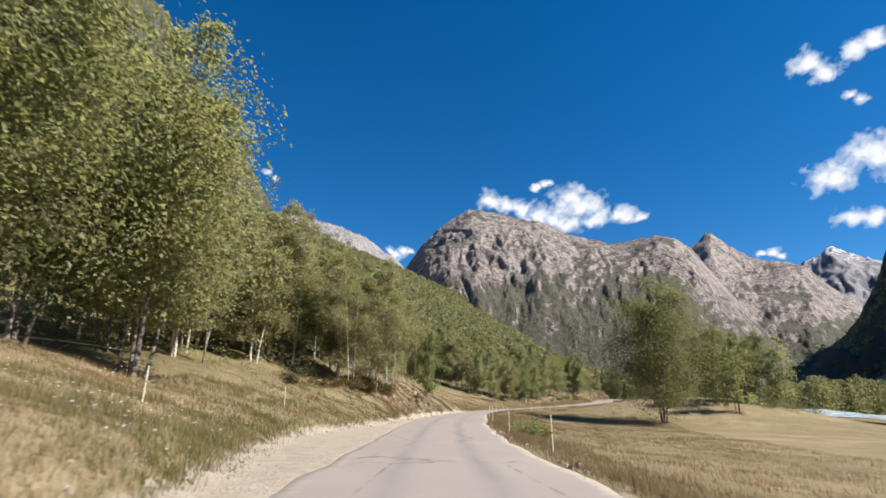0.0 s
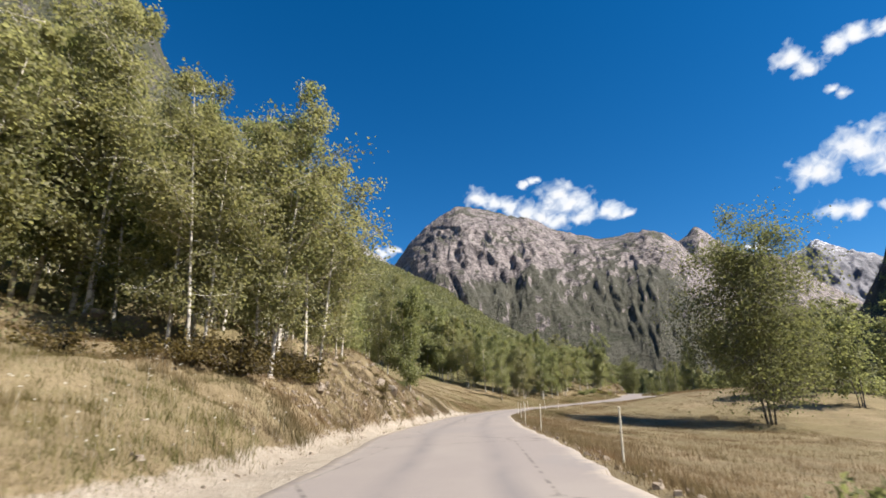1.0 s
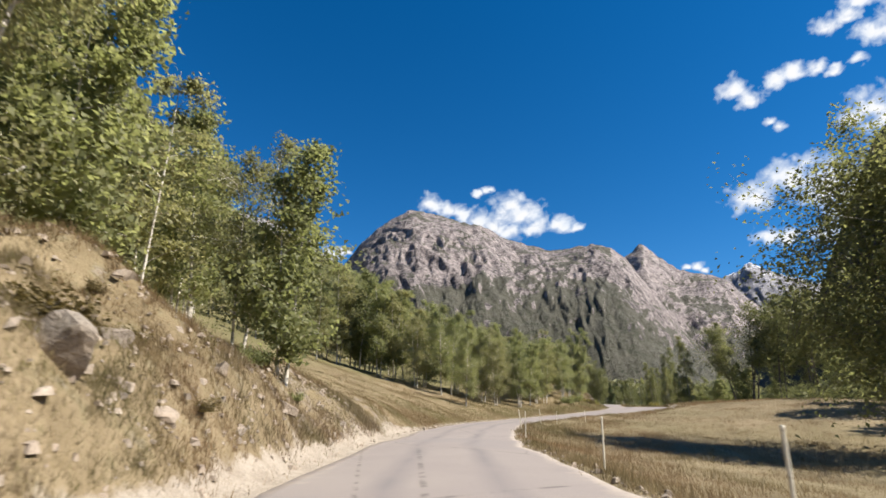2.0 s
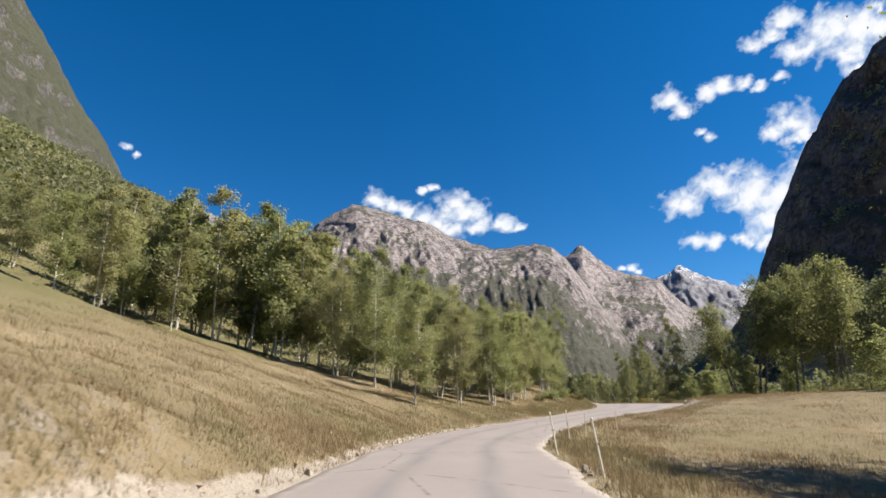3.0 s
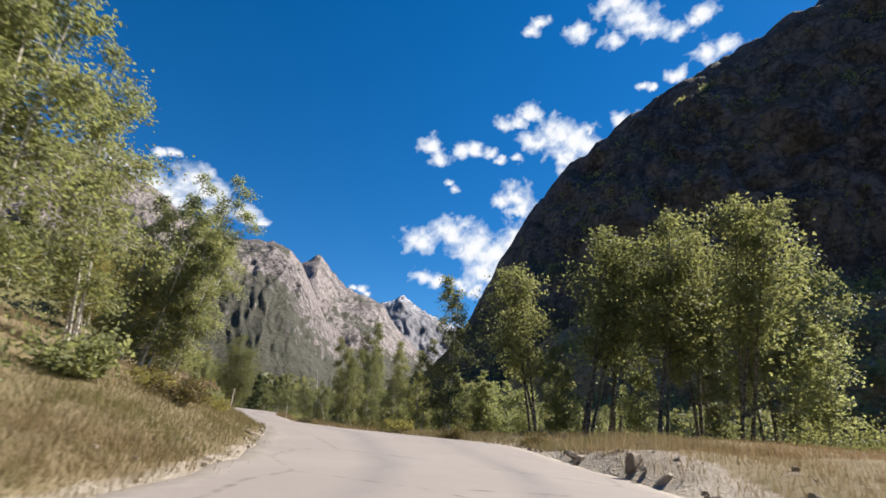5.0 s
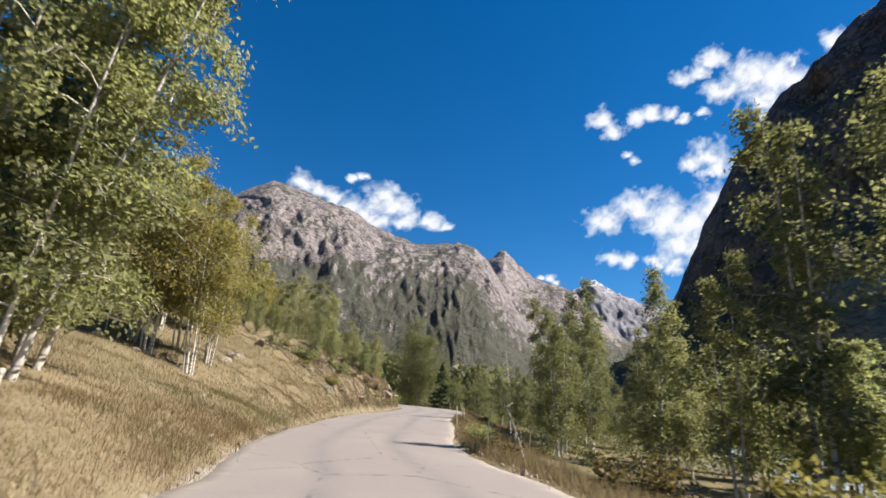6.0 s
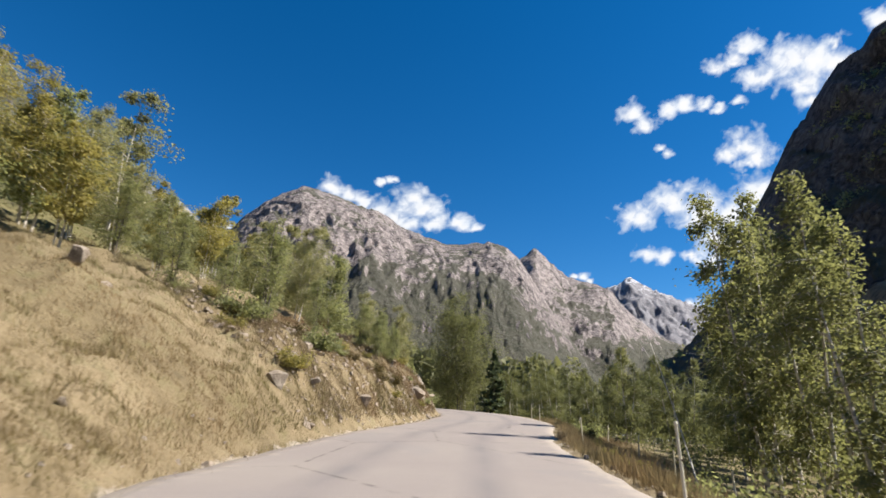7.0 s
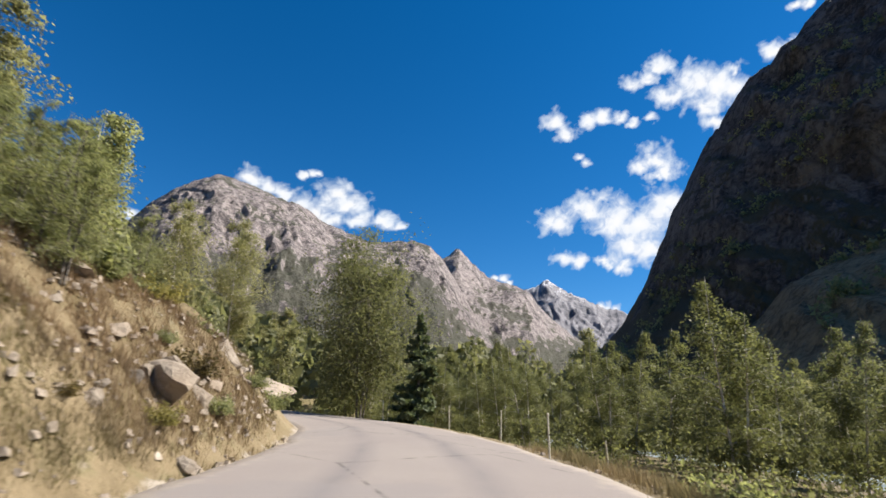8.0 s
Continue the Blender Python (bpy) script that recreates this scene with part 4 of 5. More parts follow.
TALL = Kind(lambda: make_tree("alder", "tall dense alder in green leaf beside the road", G_LEFT, 33, 20, 3, 0.16, 0.24, 20000, 0.24, LEAF_GREEN, BARK_GREY, limbs=44, fill=1.2, simple=False), 20)
rng = np.random.default_rng(5)


def plant(rows, kinds):
    for x, y, h in rows:
        kinds[rng.integers(len(kinds))].put(x, y, h, rng.uniform(0, 360), rng.normal(size=2) * 2.0)


# big trees passed first
plant([(-12.4, 19.6, 19), (-17, 25, 19), (-21, 16, 21), (-13.5, 10, 19), (-17, 18, 20)], [TALL])
plant([(-17, 31.5, 14), (-22, 35, 15), (-25, 31, 17)], [BIRCH[3], BIRCH[1]])
for x, y, h, tilt in [(-19, 40.5, 13, 9), (-20.5, 42, 13, 12), (-22.5, 44, 13.5, 8), (-21.5, 40, 12, 10), (-16.5, 44.5, 12, 6)]:
    FINE[3].put(x, y, h, 0, (0, tilt))
for x, y, h in [(-15.7, 46.2, 17), (-14.6, 47.8, 16), (-13.1, 46.6, 14.5), (-12.9, 57.5, 14.5), (-16.4, 60.5, 16), (-10.8, 54.5, 13)]:
    FINE[1].put(x, y, h, rng.uniform(0, 360))
# birches above the sandy shoulder and the rubble bank
plant([(-15, 41.5, 12), (-22.6, 43.8, 13), (-24.5, 41, 13), (-26, 48, 14), (-18.5, 48, 13), (-12.5, 52.5, 13), (-19, 37, 13), (-28, 38, 14)], [BIRCH[0], BIRCH[3], BIRCH[1]])
plant([(-6.6, 42.8, 11), (-4.9, 44.6, 12), (-7.8, 43.2, 11), (-5.2, 47, 12.5), (-3.7, 47.4, 12), (-8.6, 46.4, 12), (-10, 49.5, 12)], [FINE[0], FINE[1], FINE[3]])
plant([(-5, 60, 10.5), (-7.5, 57, 11), (-9.5, 63, 12), (-6.5, 66, 11), (-1.0, 70.5, 9.5), (-3.2, 73, 10), (-13, 60, 12), (-11, 70, 12)], [FINE[3], FINE[1], BIRCH[4]])
# edge of the wood along the grass bank
plant([(6.3, 114.2, 9.5), (9, 112, 10), (10.9, 106.3, 7.5)], [FINE[3], FINE[1]])
plant([(2, 116.5, 11.5), (-3, 118, 12.5), (-8, 118, 10), (-12.5, 121, 9.5), (5, 121, 12), (0, 126, 12), (-6, 124, 11), (-0.5, 119, 13), (-5.5, 116.5, 11), (-10.5, 116, 9.5), (3.5, 124, 12.5), (-1.5, 121.5, 12.5), (-5, 120, 12), (-8.5, 121.5, 11), (3.8, 117.8, 11.5), (7.5, 116.5, 11), (0.8, 121, 12.5)], [BIRCH[0], BIRCH[1], BIRCH[4]])
plant([(15.3, 112.6, 7.8), (13, 116, 9.5), (18.8, 115.4, 7.8), (21, 119, 8), (17, 120, 9), (24, 122.5, 8), (25.5, 126.5, 8.8), (28.6, 128.6, 8.6), (22, 126, 9.5), (12, 122, 11), (31, 132.5, 8.5), (27.5, 133, 9.5),
       (14.2, 114.6, 8.8), (16.4, 116.4, 8.4), (19.4, 118.4, 8.4), (22.6, 121.6, 8.2), (10.4, 114.4, 9.5), (11.6, 118.4, 10.5), (14.6, 119, 9.8), (24, 125, 8.8), (26.4, 129.4, 9)], [FINE[0], FINE[1], BIRCH[0], FINE[3]])
# white clump at the inside of the bend, then the yellowing ones
for x, y, h in [(36.4, 147.8, 12.6), (37.3, 149.2, 12.2), (37.6, 147.0, 11.0), (35.2, 149.8, 12.2)]:
    FINE[7].put(x, y, h, rng.uniform(-25, 25))
plant([(39.8, 161.0, 9.6), (38.0, 161.3, 9.8), (40.4, 163.6, 9.0), (37, 163.6, 9.8), (35.2, 160.0, 9.6), (38.9, 164.6, 9.4)], [FINE[2]])
plant([(39.0, 172, 6.2), (37.5, 168.5, 7.5), (36, 174, 8), (40, 178.5, 5.4), (38, 181, 6.5), (42, 184.5, 5), (43.5, 190, 5.6), (46, 195, 6.4), (43, 199, 7.5), (49.5, 200, 8), (52.5, 205, 9), (47.5, 204, 8.5)], [BIRCH[5], BIRCH[1], BIRCH[4]])
for x, y, h in [(55.1, 189.5, 2.5), (53.9, 188.6, 2.6), (54.6, 191.4, 3.0), (55.9, 192.8, 2.2), (53.2, 190.6, 3.2), (54.5, 190.2, 2.8), (54.2, 189.4, 2.5)]:
    FINE[6].put(x, y, h, rng.uniform(0, 360))
plant([(37.9, 180.7, 7), (38.2, 184.6, 7.5), (36.5, 178, 7.5), (40.5, 183.5, 6), (49.1, 190, 6.2), (47.4, 191.6, 5.8)], [FINE[2], FINE[1]])
for x, y, h in [(42, 178, 3.0), (44.1, 177.8, 3.2), (47.4, 177.8, 4.4), (49.8, 184.3, 3.2), (43, 180.5, 3.6), (45.6, 181.5, 3.4)]:
    FINE[6].put(x, y, h, rng.uniform(0, 360))
plant([(59.0, 204.5, 7.0), (56.5, 207.5, 8.0), (50.4, 215.5, 13.0)], [FINE[1]])
# meadow
BROAD.put(35.3, 80.8, 22.5, 40)
plant([(50.5, 88, 13), (50.4, 95.5, 12), (58, 99, 13), (62, 106, 13), (64, 97, 13.5), (64, 113, 13)], [ROUND, DARK[2]])
# riverside wood outside the bend
plant([(68.8, 129.0, 18), (70.5, 139.5, 19.5), (76, 125.2, 18), (74, 133.6, 19.5), (67.2, 133.8, 18), (67.0, 144.6, 17), (66.0, 139.4, 18.5), (73.5, 128.6, 17)], [DARK[0], DARK[1]])
plant([(65.8, 141.6, 9), (69, 136.4, 8), (70.5, 131, 9), (74, 127, 10), (70, 124.5, 9)], [DARK[2], DARK[3]])
plant([(58.8, 150.4, 9.5), (57.4, 152.8, 9.5), (59.2, 147.6, 14.8)], [FINE[4]])
plant([(70, 145, 9), (69, 153, 9), (71, 149, 9)], [DARK[2], DARK[3]])
plant([(62, 166.5, 10), (65, 172.2, 12), (64.6, 169.8, 10.5), (68.6, 172, 11), (73.3, 179.6, 16.5), (72.0, 177, 13), (70.5, 174.5, 11.5), (66, 163, 9)], [FINE[4]])
BROAD.put(68.6, 214.5, 13.0, 200, label="wide grey-green birch behind the bend of the road", category="tree")
spruce = make_spruce(3, 7.0)
spruce.matrix_basis = pose(70.3, 208.6, float(ground(np.array([70.3]), np.array([208.6]))[0]))

# the rest of the wood, thinner by chance
taken = []


def scatter(n, area, kinds, low, high, gap, seed):
    r = np.random.default_rng(seed)
    made = tries = 0
    while made < n and tries < n * 60:
        tries += 1
        x, y = r.uniform(area[0], area[1]), r.uniform(area[2], area[3])
        s, u, _ = along(np.array([x]), np.array([y]))
        if not area[4](s[0], u[0]) or any((x - a) ** 2 + (y - b) ** 2 < gap * gap for a, b in taken) or river_gap(np.array([x]), np.array([y]))[0] < 12:
            continue
        taken.append((x, y))
        kinds[r.integers(len(kinds))].put(x, y, r.uniform(low, high), r.uniform(0, 360), r.normal(size=2) * 2.0)
        made += 1


EDGE = ((0, 20), (20, 20), (36, 17), (44, 14), (56, 13), (70, 12), (78, 26), (92, 28), (100, 24), (112, 20), (120, 15), (132, 11), (142, 13), (155, 15), (168, 20), (180, 23), (195, 19), (205, 12), (235, 8))
scatter(44, (-75, 20, 15, 92, lambda s, u: u < -table(s, *EDGE) and u > -70), [BIRCH[0], BIRCH[1], BIRCH[3], BIRCH[4]], 9, 13, 4.0, 1)
scatter(40, (-50, 25, 92, 150, lambda s, u: u < -table(s, *EDGE) and u > -55), [BIRCH[0], BIRCH[1], BIRCH[4]], 6.5, 9, 3.6, 21)
scatter(46, (-20, 62, 135, 260, lambda s, u: u < -table(s, *EDGE) and u > -60), [BIRCH[0], BIRCH[1], BIRCH[4], BIRCH[5]], 7, 10.5, 4.0, 2)
scatter(30, (56, 110, 148, 190, lambda s, u: u > (34 if s < 176 else 17) and s > 150 and s < 196), [DARK[2], DARK[3], BIRCH[0], DARK[2]], 6.5, 9, 3.4, 3)
scatter(62, (60, 115, 176, 240, lambda s, u: u > 9.0 and s > 192), [FINE[5]], 5.4, 8.2, 2.4, 13)
scatter(26, (-36, 0, 48, 92, lambda s, u: u < -13 and u > -40), [BIRCH[0], BIRCH[1], BIRCH[2], BIRCH[4]], 11.5, 15, 3.6, 14)
scatter(45, (60, 130, 205, 300, lambda s, u: abs(u) > 8), [DARK[2], BIRCH[1], ROUND, DARK[3]], 9, 13, 4.5, 4)
scatter(26, (118, 190, 40, 220, lambda s, u: u > 40), [DARK[0], ROUND, DARK[2]], 9, 13, 6.0, 6)


def far_wood():
    """Distant woodland on both slopes and along the valley: crowns of large leaf clumps on short stems, as one body."""
    r = np.random.default_rng(12)
    n = 44000
    d, b = 55 + 640 * r.uniform(0, 1, n) ** 0.8, np.radians(r.uniform(-48, 62, n))
    x, y = 30 + d * np.sin(b), 100 + d * np.cos(b)
    s, u, _ = along(x, y)
    a = radians(25)
    c = (x - 20) * math.cos(a) - (y - 100) * math.sin(a)
    meadow = (c > 0) & (c < 75) & (y < 118)
    high = np.clip(-c - 330, 0, None) / 300
    keep = ((np.abs(u) > 46) | ((u > 26) & (y > 140))) & ~meadow & (river_gap(x, y) > 15) & (fbm(x / 45, y / 45, 3, 55) > -0.2 + high)
    x, y, d = x[keep], y[keep], d[keep]
    z = ground(x, y)
    vs, fs, base = [], [], 0
    for px, py, pz, pd in zip(x[:13000], y[:13000], z[:13000], d[:13000]):
        h = r.uniform(6.5, 11)
        k = 260 if pd < 150 else 46 if pd < 350 else 26
        t = r.uniform(0.05, 1, k)
        w = h * 0.27 * np.sin(np.clip(t * 0.85 + 0.12, 0, 1) * math.pi) ** 0.6
        th = r.uniform(0, 6.283, k)
        q = np.stack([px + np.cos(th) * w * r.uniform(0.3, 1, k), py + np.sin(th) * w * r.uniform(0.3, 1, k), pz + t * h], 1)
        v, f = leaf_cards(q, h * (0.055 if k == 260 else 0.19 if k == 46 else 0.27), r, 0, True, np.stack([np.cos(th), np.sin(th), 0.4 + 0 * t], 1) * 0.7)
        vs.append(v)
        fs.append(f + base)
        base += len(v)
    # the highest slopes, seen from very far
    d, b = 420 + 900 * r.uniform(0, 1, 16000) ** 0.7, np.radians(r.uniform(-42, 8, 16000))
    x, y = 30 + d * np.sin(b), 100 + d * np.cos(b)
    keep = fbm(x / 60, y / 60, 3, 56) > -0.16
    x, y = x[keep], y[keep]
    q = np.repeat(np.stack([x, y, ground(x, y)], 1), 8, axis=0)
    q = q + r.normal(size=q.shape) * np.array([1.6, 1.6, 0.0]) + np.array([0, 0, 1.0]) * r.uniform(0.5, 9.5, (len(q), 1))
    v, f = leaf_cards(q, 3.0, r, 0, True)
    vs.append(v)
    fs.append(f + base)
    ob = mesh_object("woodland", np.vstack(vs), np.vstack(fs), LEAF_WOOD, smooth=False)
    return tagged(ob, "distant green woodland covering the valley slopes", "woodland", kind="stuff")


far_wood()


def wall_scrub(wall, rows, cols, n, up, label, seed):
    """Bushes clinging to a rock wall or a scree slope, up to a share of its height."""
    r = np.random.default_rng(seed)
    co = np.empty(len(wall.data.vertices) * 3)
    wall.data.vertices.foreach_get("co", co)
    co = co.reshape(rows, cols, 3)
    pts = []
    for _ in range(n):
        i, j = int(3 + up * rows * r.random() ** 1.4), r.integers(int(0.1 * cols), int(0.8 * cols))
        if fbm(np.array([j / 14.0]), np.array([i / 9.0]), 3, 19)[0] < 0.0:
            continue
        h = r.uniform(3, 8)
        pts.append(co[i, j] + r.normal(size=(22, 3)) * np.array([0.3, 0.3, 0.32]) * h + np.array([0, 0, 0.35 * h]))
    v, f = leaf_cards(np.vstack(pts), 1.7, r, 0, True)
    ob = mesh_object("scrub", v, f, LEAF_OLIVE, smooth=False)
    return tagged(ob, label, "scrub", kind="stuff")


wall_scrub(RIGHT_WALL, 130, 420, 2200, 0.58, "scattered bushes on the ledges of the shaded wall", 14)
wall_scrub(SCREE, 70, 240, 2400, 0.78, "olive and brown bushes on the scree slope", 15)


# ---- snow poles ----
def make_pole():
    thing = new("snow_pole")
    v, f = tubes([(np.array([[0, 0, -0.25], [0, 0, 0.4], [0, 0, 1.06]]), np.array([0.024, 0.022, 0.020]))], 9)
    part("stake", mesh_object("stake", v, f, POST), thing)
    v, f = tubes([(np.array([[0, 0, 1.06], [0, 0, 1.065], [0, 0, 1.12], [0, 0, 1.125]]), np.array([0.020, 0.025, 0.025, 0.003]))], 9)
    part("cap", mesh_object("cap", v, f, POST), thing, "pale wooden pole top")
    v, f = tubes([(np.array([[-0.045, 0, 0.62], [0.0, 0, 0.625], [0.045, 0, 0.62]]), np.array([0.012, 0.018, 0.012]))], 6)
    part("bracket", mesh_object("bracket", v, f, POST_DARK), thing, "small rusty wire bracket")
    return tagged(thing, "thin pale wooden snow pole at the road's edge", "pole", "snow poles along the road")


POLE = Kind(make_pole, 1.12)
for x, y, tx, ty in [(5.25, 11.63, 0, -1), (5.28, 24.2, 1, 1), (5.3, 35.7, 0, -2), (5.95, 48.1, -1, 2), (6.6, 56.6, 1, 2), (7.3, 63, 2, -2), (8.9, 75.6, 0, 2), (10.75, 83.5, 0, 8), (11.9, 88.2, 3, -7), (14.9, 93.7, -1, 4),
                     (17.2, 96.9, 1, 2), (21.5, 101.6, -1, 1), (53.3, 163.2, 1, -2), (58.5, 173.8, -2, -4), (65.4, 189.8, 0, 1), (68.0, 196, 1, 0), (69.0, 202, -1, 1), (68.3, 209.0, 0, 1), (49.8, 152.5, 2, 0), (-7.6, 12.0, 3, 2), (-7.0, 25.0, -2, 2), (-4.9, 51.0, -2, 1), (39.3, 141.8, 3, 2)]:
    POLE.put(x, y, 1.12, rng.uniform(0, 360), (tx, ty))


# ---- stones, shrubs and grass ----
def make_boulder(seed, name="boulder", flat=0.75, mat=None):
    """An angular weathered block: a ball cut by planes, worn and chipped."""
    r = np.random.default_rng(seed)
    bm = bmesh.new()
    bmesh.ops.create_icosphere(bm, subdivisions=3, radius=1.25)
    cuts = [(Vector(r.normal(size=3)).normalized(), r.uniform(0.32, 0.70)) for _ in range(11)]
    for v in bm.verts:
        p = v.co.copy()
        for n, d in cuts:
            k = p.dot(n) - d
            if k > 0:
                p -= n * k
        p *= 1 + 0.13 * noise.noise(p * 2.3 + Vector((seed, 0, 0))) + 0.07 * noise.noise(p * 6.0)
        v.co = Vector((p.x, p.y * 0.85, p.z * flat))
    me = bpy.data.meshes.new(name)
    bm.to_mesh(me)
    bm.free()
    me.materials.append(mat or STONE)
    ob = new(name, me)
    return tagged(ob, "angular weathered grey granite boulder on the bank", "boulder", "boulders on the banks")


STONES = [Kind(lambda s=s, m=m: make_boulder(s, mat=m), 1.3) for s, m in ((1, STONE), (2, STONE_TAN), (3, STONE), (4, STONE_TAN), (5, STONE))]
rs = np.random.default_rng(21)


def boulders(rows):
    for x, y, size in rows:
        x, y = off_road(x, y, 0.25 * size + 0.1)
        z = float(ground(np.array([x]), np.array([y]))[0]) - size * (0.14 + 0.16 * min(1.0, size))
        STONES[rs.integers(len(STONES))].put(x, y, size, rs.uniform(0, 360), rs.normal(size=2) * 14, z)


# the large blocks that stand out on the banks
boulders([(60.0, 201.2, 1.9), (58.3, 199.6, 1.2), (56.9, 190.3, 0.95), (57.6, 191.4, 1.1), (58.3, 194.2, 0.9), (57.4, 189.2, 0.45), (56.3, 189.4, 0.5), (57.9, 192.4, 0.6), (57.2, 191.4, 0.5), (56.0, 188.0, 0.5), (34.6, 164.2, 1.9), (36.5, 166.0, 0.7), (40.9, 167.4, 0.8), (41.4, 168.3, 0.6), (41.8, 169.1, 0.7), (42.3, 169.8, 0.5), (40.1, 166.5, 0.5), (43.0, 171.4, 0.6), (43.4, 172.6, 0.5), (-1.6, 47.6, 0.42), (-2.4, 46.8, 0.36), (-3.2, 63.0, 0.6),
          (-1.3, 53.5, 0.40), (-2.0, 55.5, 0.5), (42.8, 153.8, 0.16), (39.5, 120.9, 0.6), (43.0, 124.6, 0.45), (41.9, 125.8, 0.35), (44.2, 123.4, 0.4), (42.4, 123.2, 0.4), (40.4, 122.4, 0.5), (38.2, 119.4, 0.4), (67.0, 191.6, 0.34), (67.6, 188.2, 0.32), (7.3, 53.6, 0.35), (7.8, 56.2, 0.4), (7.4, 59.5, 0.3),
          (-4.9, 48.2, 1.2), (-11.4, 47.2, 1.1), (-10.2, 46.2, 0.8), (-9.2, 47.6, 0.7), (-12.6, 46.4, 0.9), (-11.8, 48.6, 0.6), (-8.4, 45.6, 0.5), (3.2, 113.6, 1.0), (4.4, 112.6, 0.7), (2.2, 114.6, 0.8)])


def strewn(n, s0, s1, w0, w1, lo, hi, side=-1):
    """Blocks strewn over a stretch of bank, between two distances from its foot."""
    rows = []
    for _ in range(n):
        s = rs.uniform(s0, s1)
        base = foot(np.array([s]))[0] if side < 0 else right_edge(np.array([s]))[0] + 0.3
        u = side * (base + w0 + (w1 - w0) * rs.random() ** 1.3)
        rows.append((*beside(s, u), lo + (hi - lo) * rs.random() ** 2.5))
    boulders(rows)


strewn(70, 50, 77, 0.1, 6.0, 0.12, 0.80)
strewn(18, 142, 152, 0.1, 4.5, 0.10, 0.40)
strewn(90, 190, 216, 0.1, 6.5, 0.12, 0.72)
strewn(10, 176, 196, 0.1, 6.0, 0.08, 0.3)
strewn(22, 52, 66, 0.2, 1.4, 0.10, 0.34, 1)
strewn(34, 126, 138, 0.3, 3.0, 0.10, 0.42, 1)
strewn(24, 165, 185, 6.0, 12.0, 0.15, 0.6)


def gravel():
    """Loose stones along the sandy edges and over the cut banks, too many to pick apart."""
    r = np.random.default_rng(33)
    s = np.concatenate([r.uniform(-4, 215, 1700), r.uniform(48, 80, 4500), r.uniform(190, 216, 4500)])
    w = np.concatenate([r.exponential(0.5, 1700) - 0.3, r.uniform(0, 6.5, 9000)])
    u = -(foot(s) + w)
    right = (np.arange(len(s)) < 1700) & (r.random(len(s)) < 0.45)
    u = np.where(right, right_edge(s) + 0.15 + r.exponential(0.3, len(s)), u)
    x, y = beside(s, u)
    z = ground(x, y)
    cube = np.array([(-1, -1, -0.6), (1, -0.8, -0.7), (0.9, 1, -0.6), (-0.8, 1, -0.7), (-0.6, -0.6, 0.7), (0.7, -0.5, 0.55), (0.5, 0.7, 0.7), (-0.6, 0.5, 0.5)])
    q = np.array([(0, 3, 2, 1), (4, 5, 6, 7), (0, 1, 5, 4), (1, 2, 6, 5), (2, 3, 7, 6), (3, 0, 4, 7)])
    size = 0.02 + 0.065 * r.random(len(s)) ** 3
    th = r.uniform(0, 6.283, len(s))
    c, sn = np.cos(th), np.sin(th)
    p = cube[None] * (1 + 0.35 * r.normal(size=(len(s), 8, 3))) * size[:, None, None]
    v = np.stack([p[..., 0] * c[:, None] - p[..., 1] * sn[:, None] + x[:, None], p[..., 0] * sn[:, None] + p[..., 1] * c[:, None] + y[:, None], p[..., 2] + z[:, None] + 0.3 * size[:, None]], -1)
    f = q[None] + (np.arange(len(s)) * 8)[:, None, None]
    ob = mesh_object("gravel", v.reshape(-1, 3), f.reshape(-1, 4), STONE_TAN, smooth=False)
    return tagged(ob, "loose tan gravel and small broken stones", "gravel", kind="stuff")


gravel()

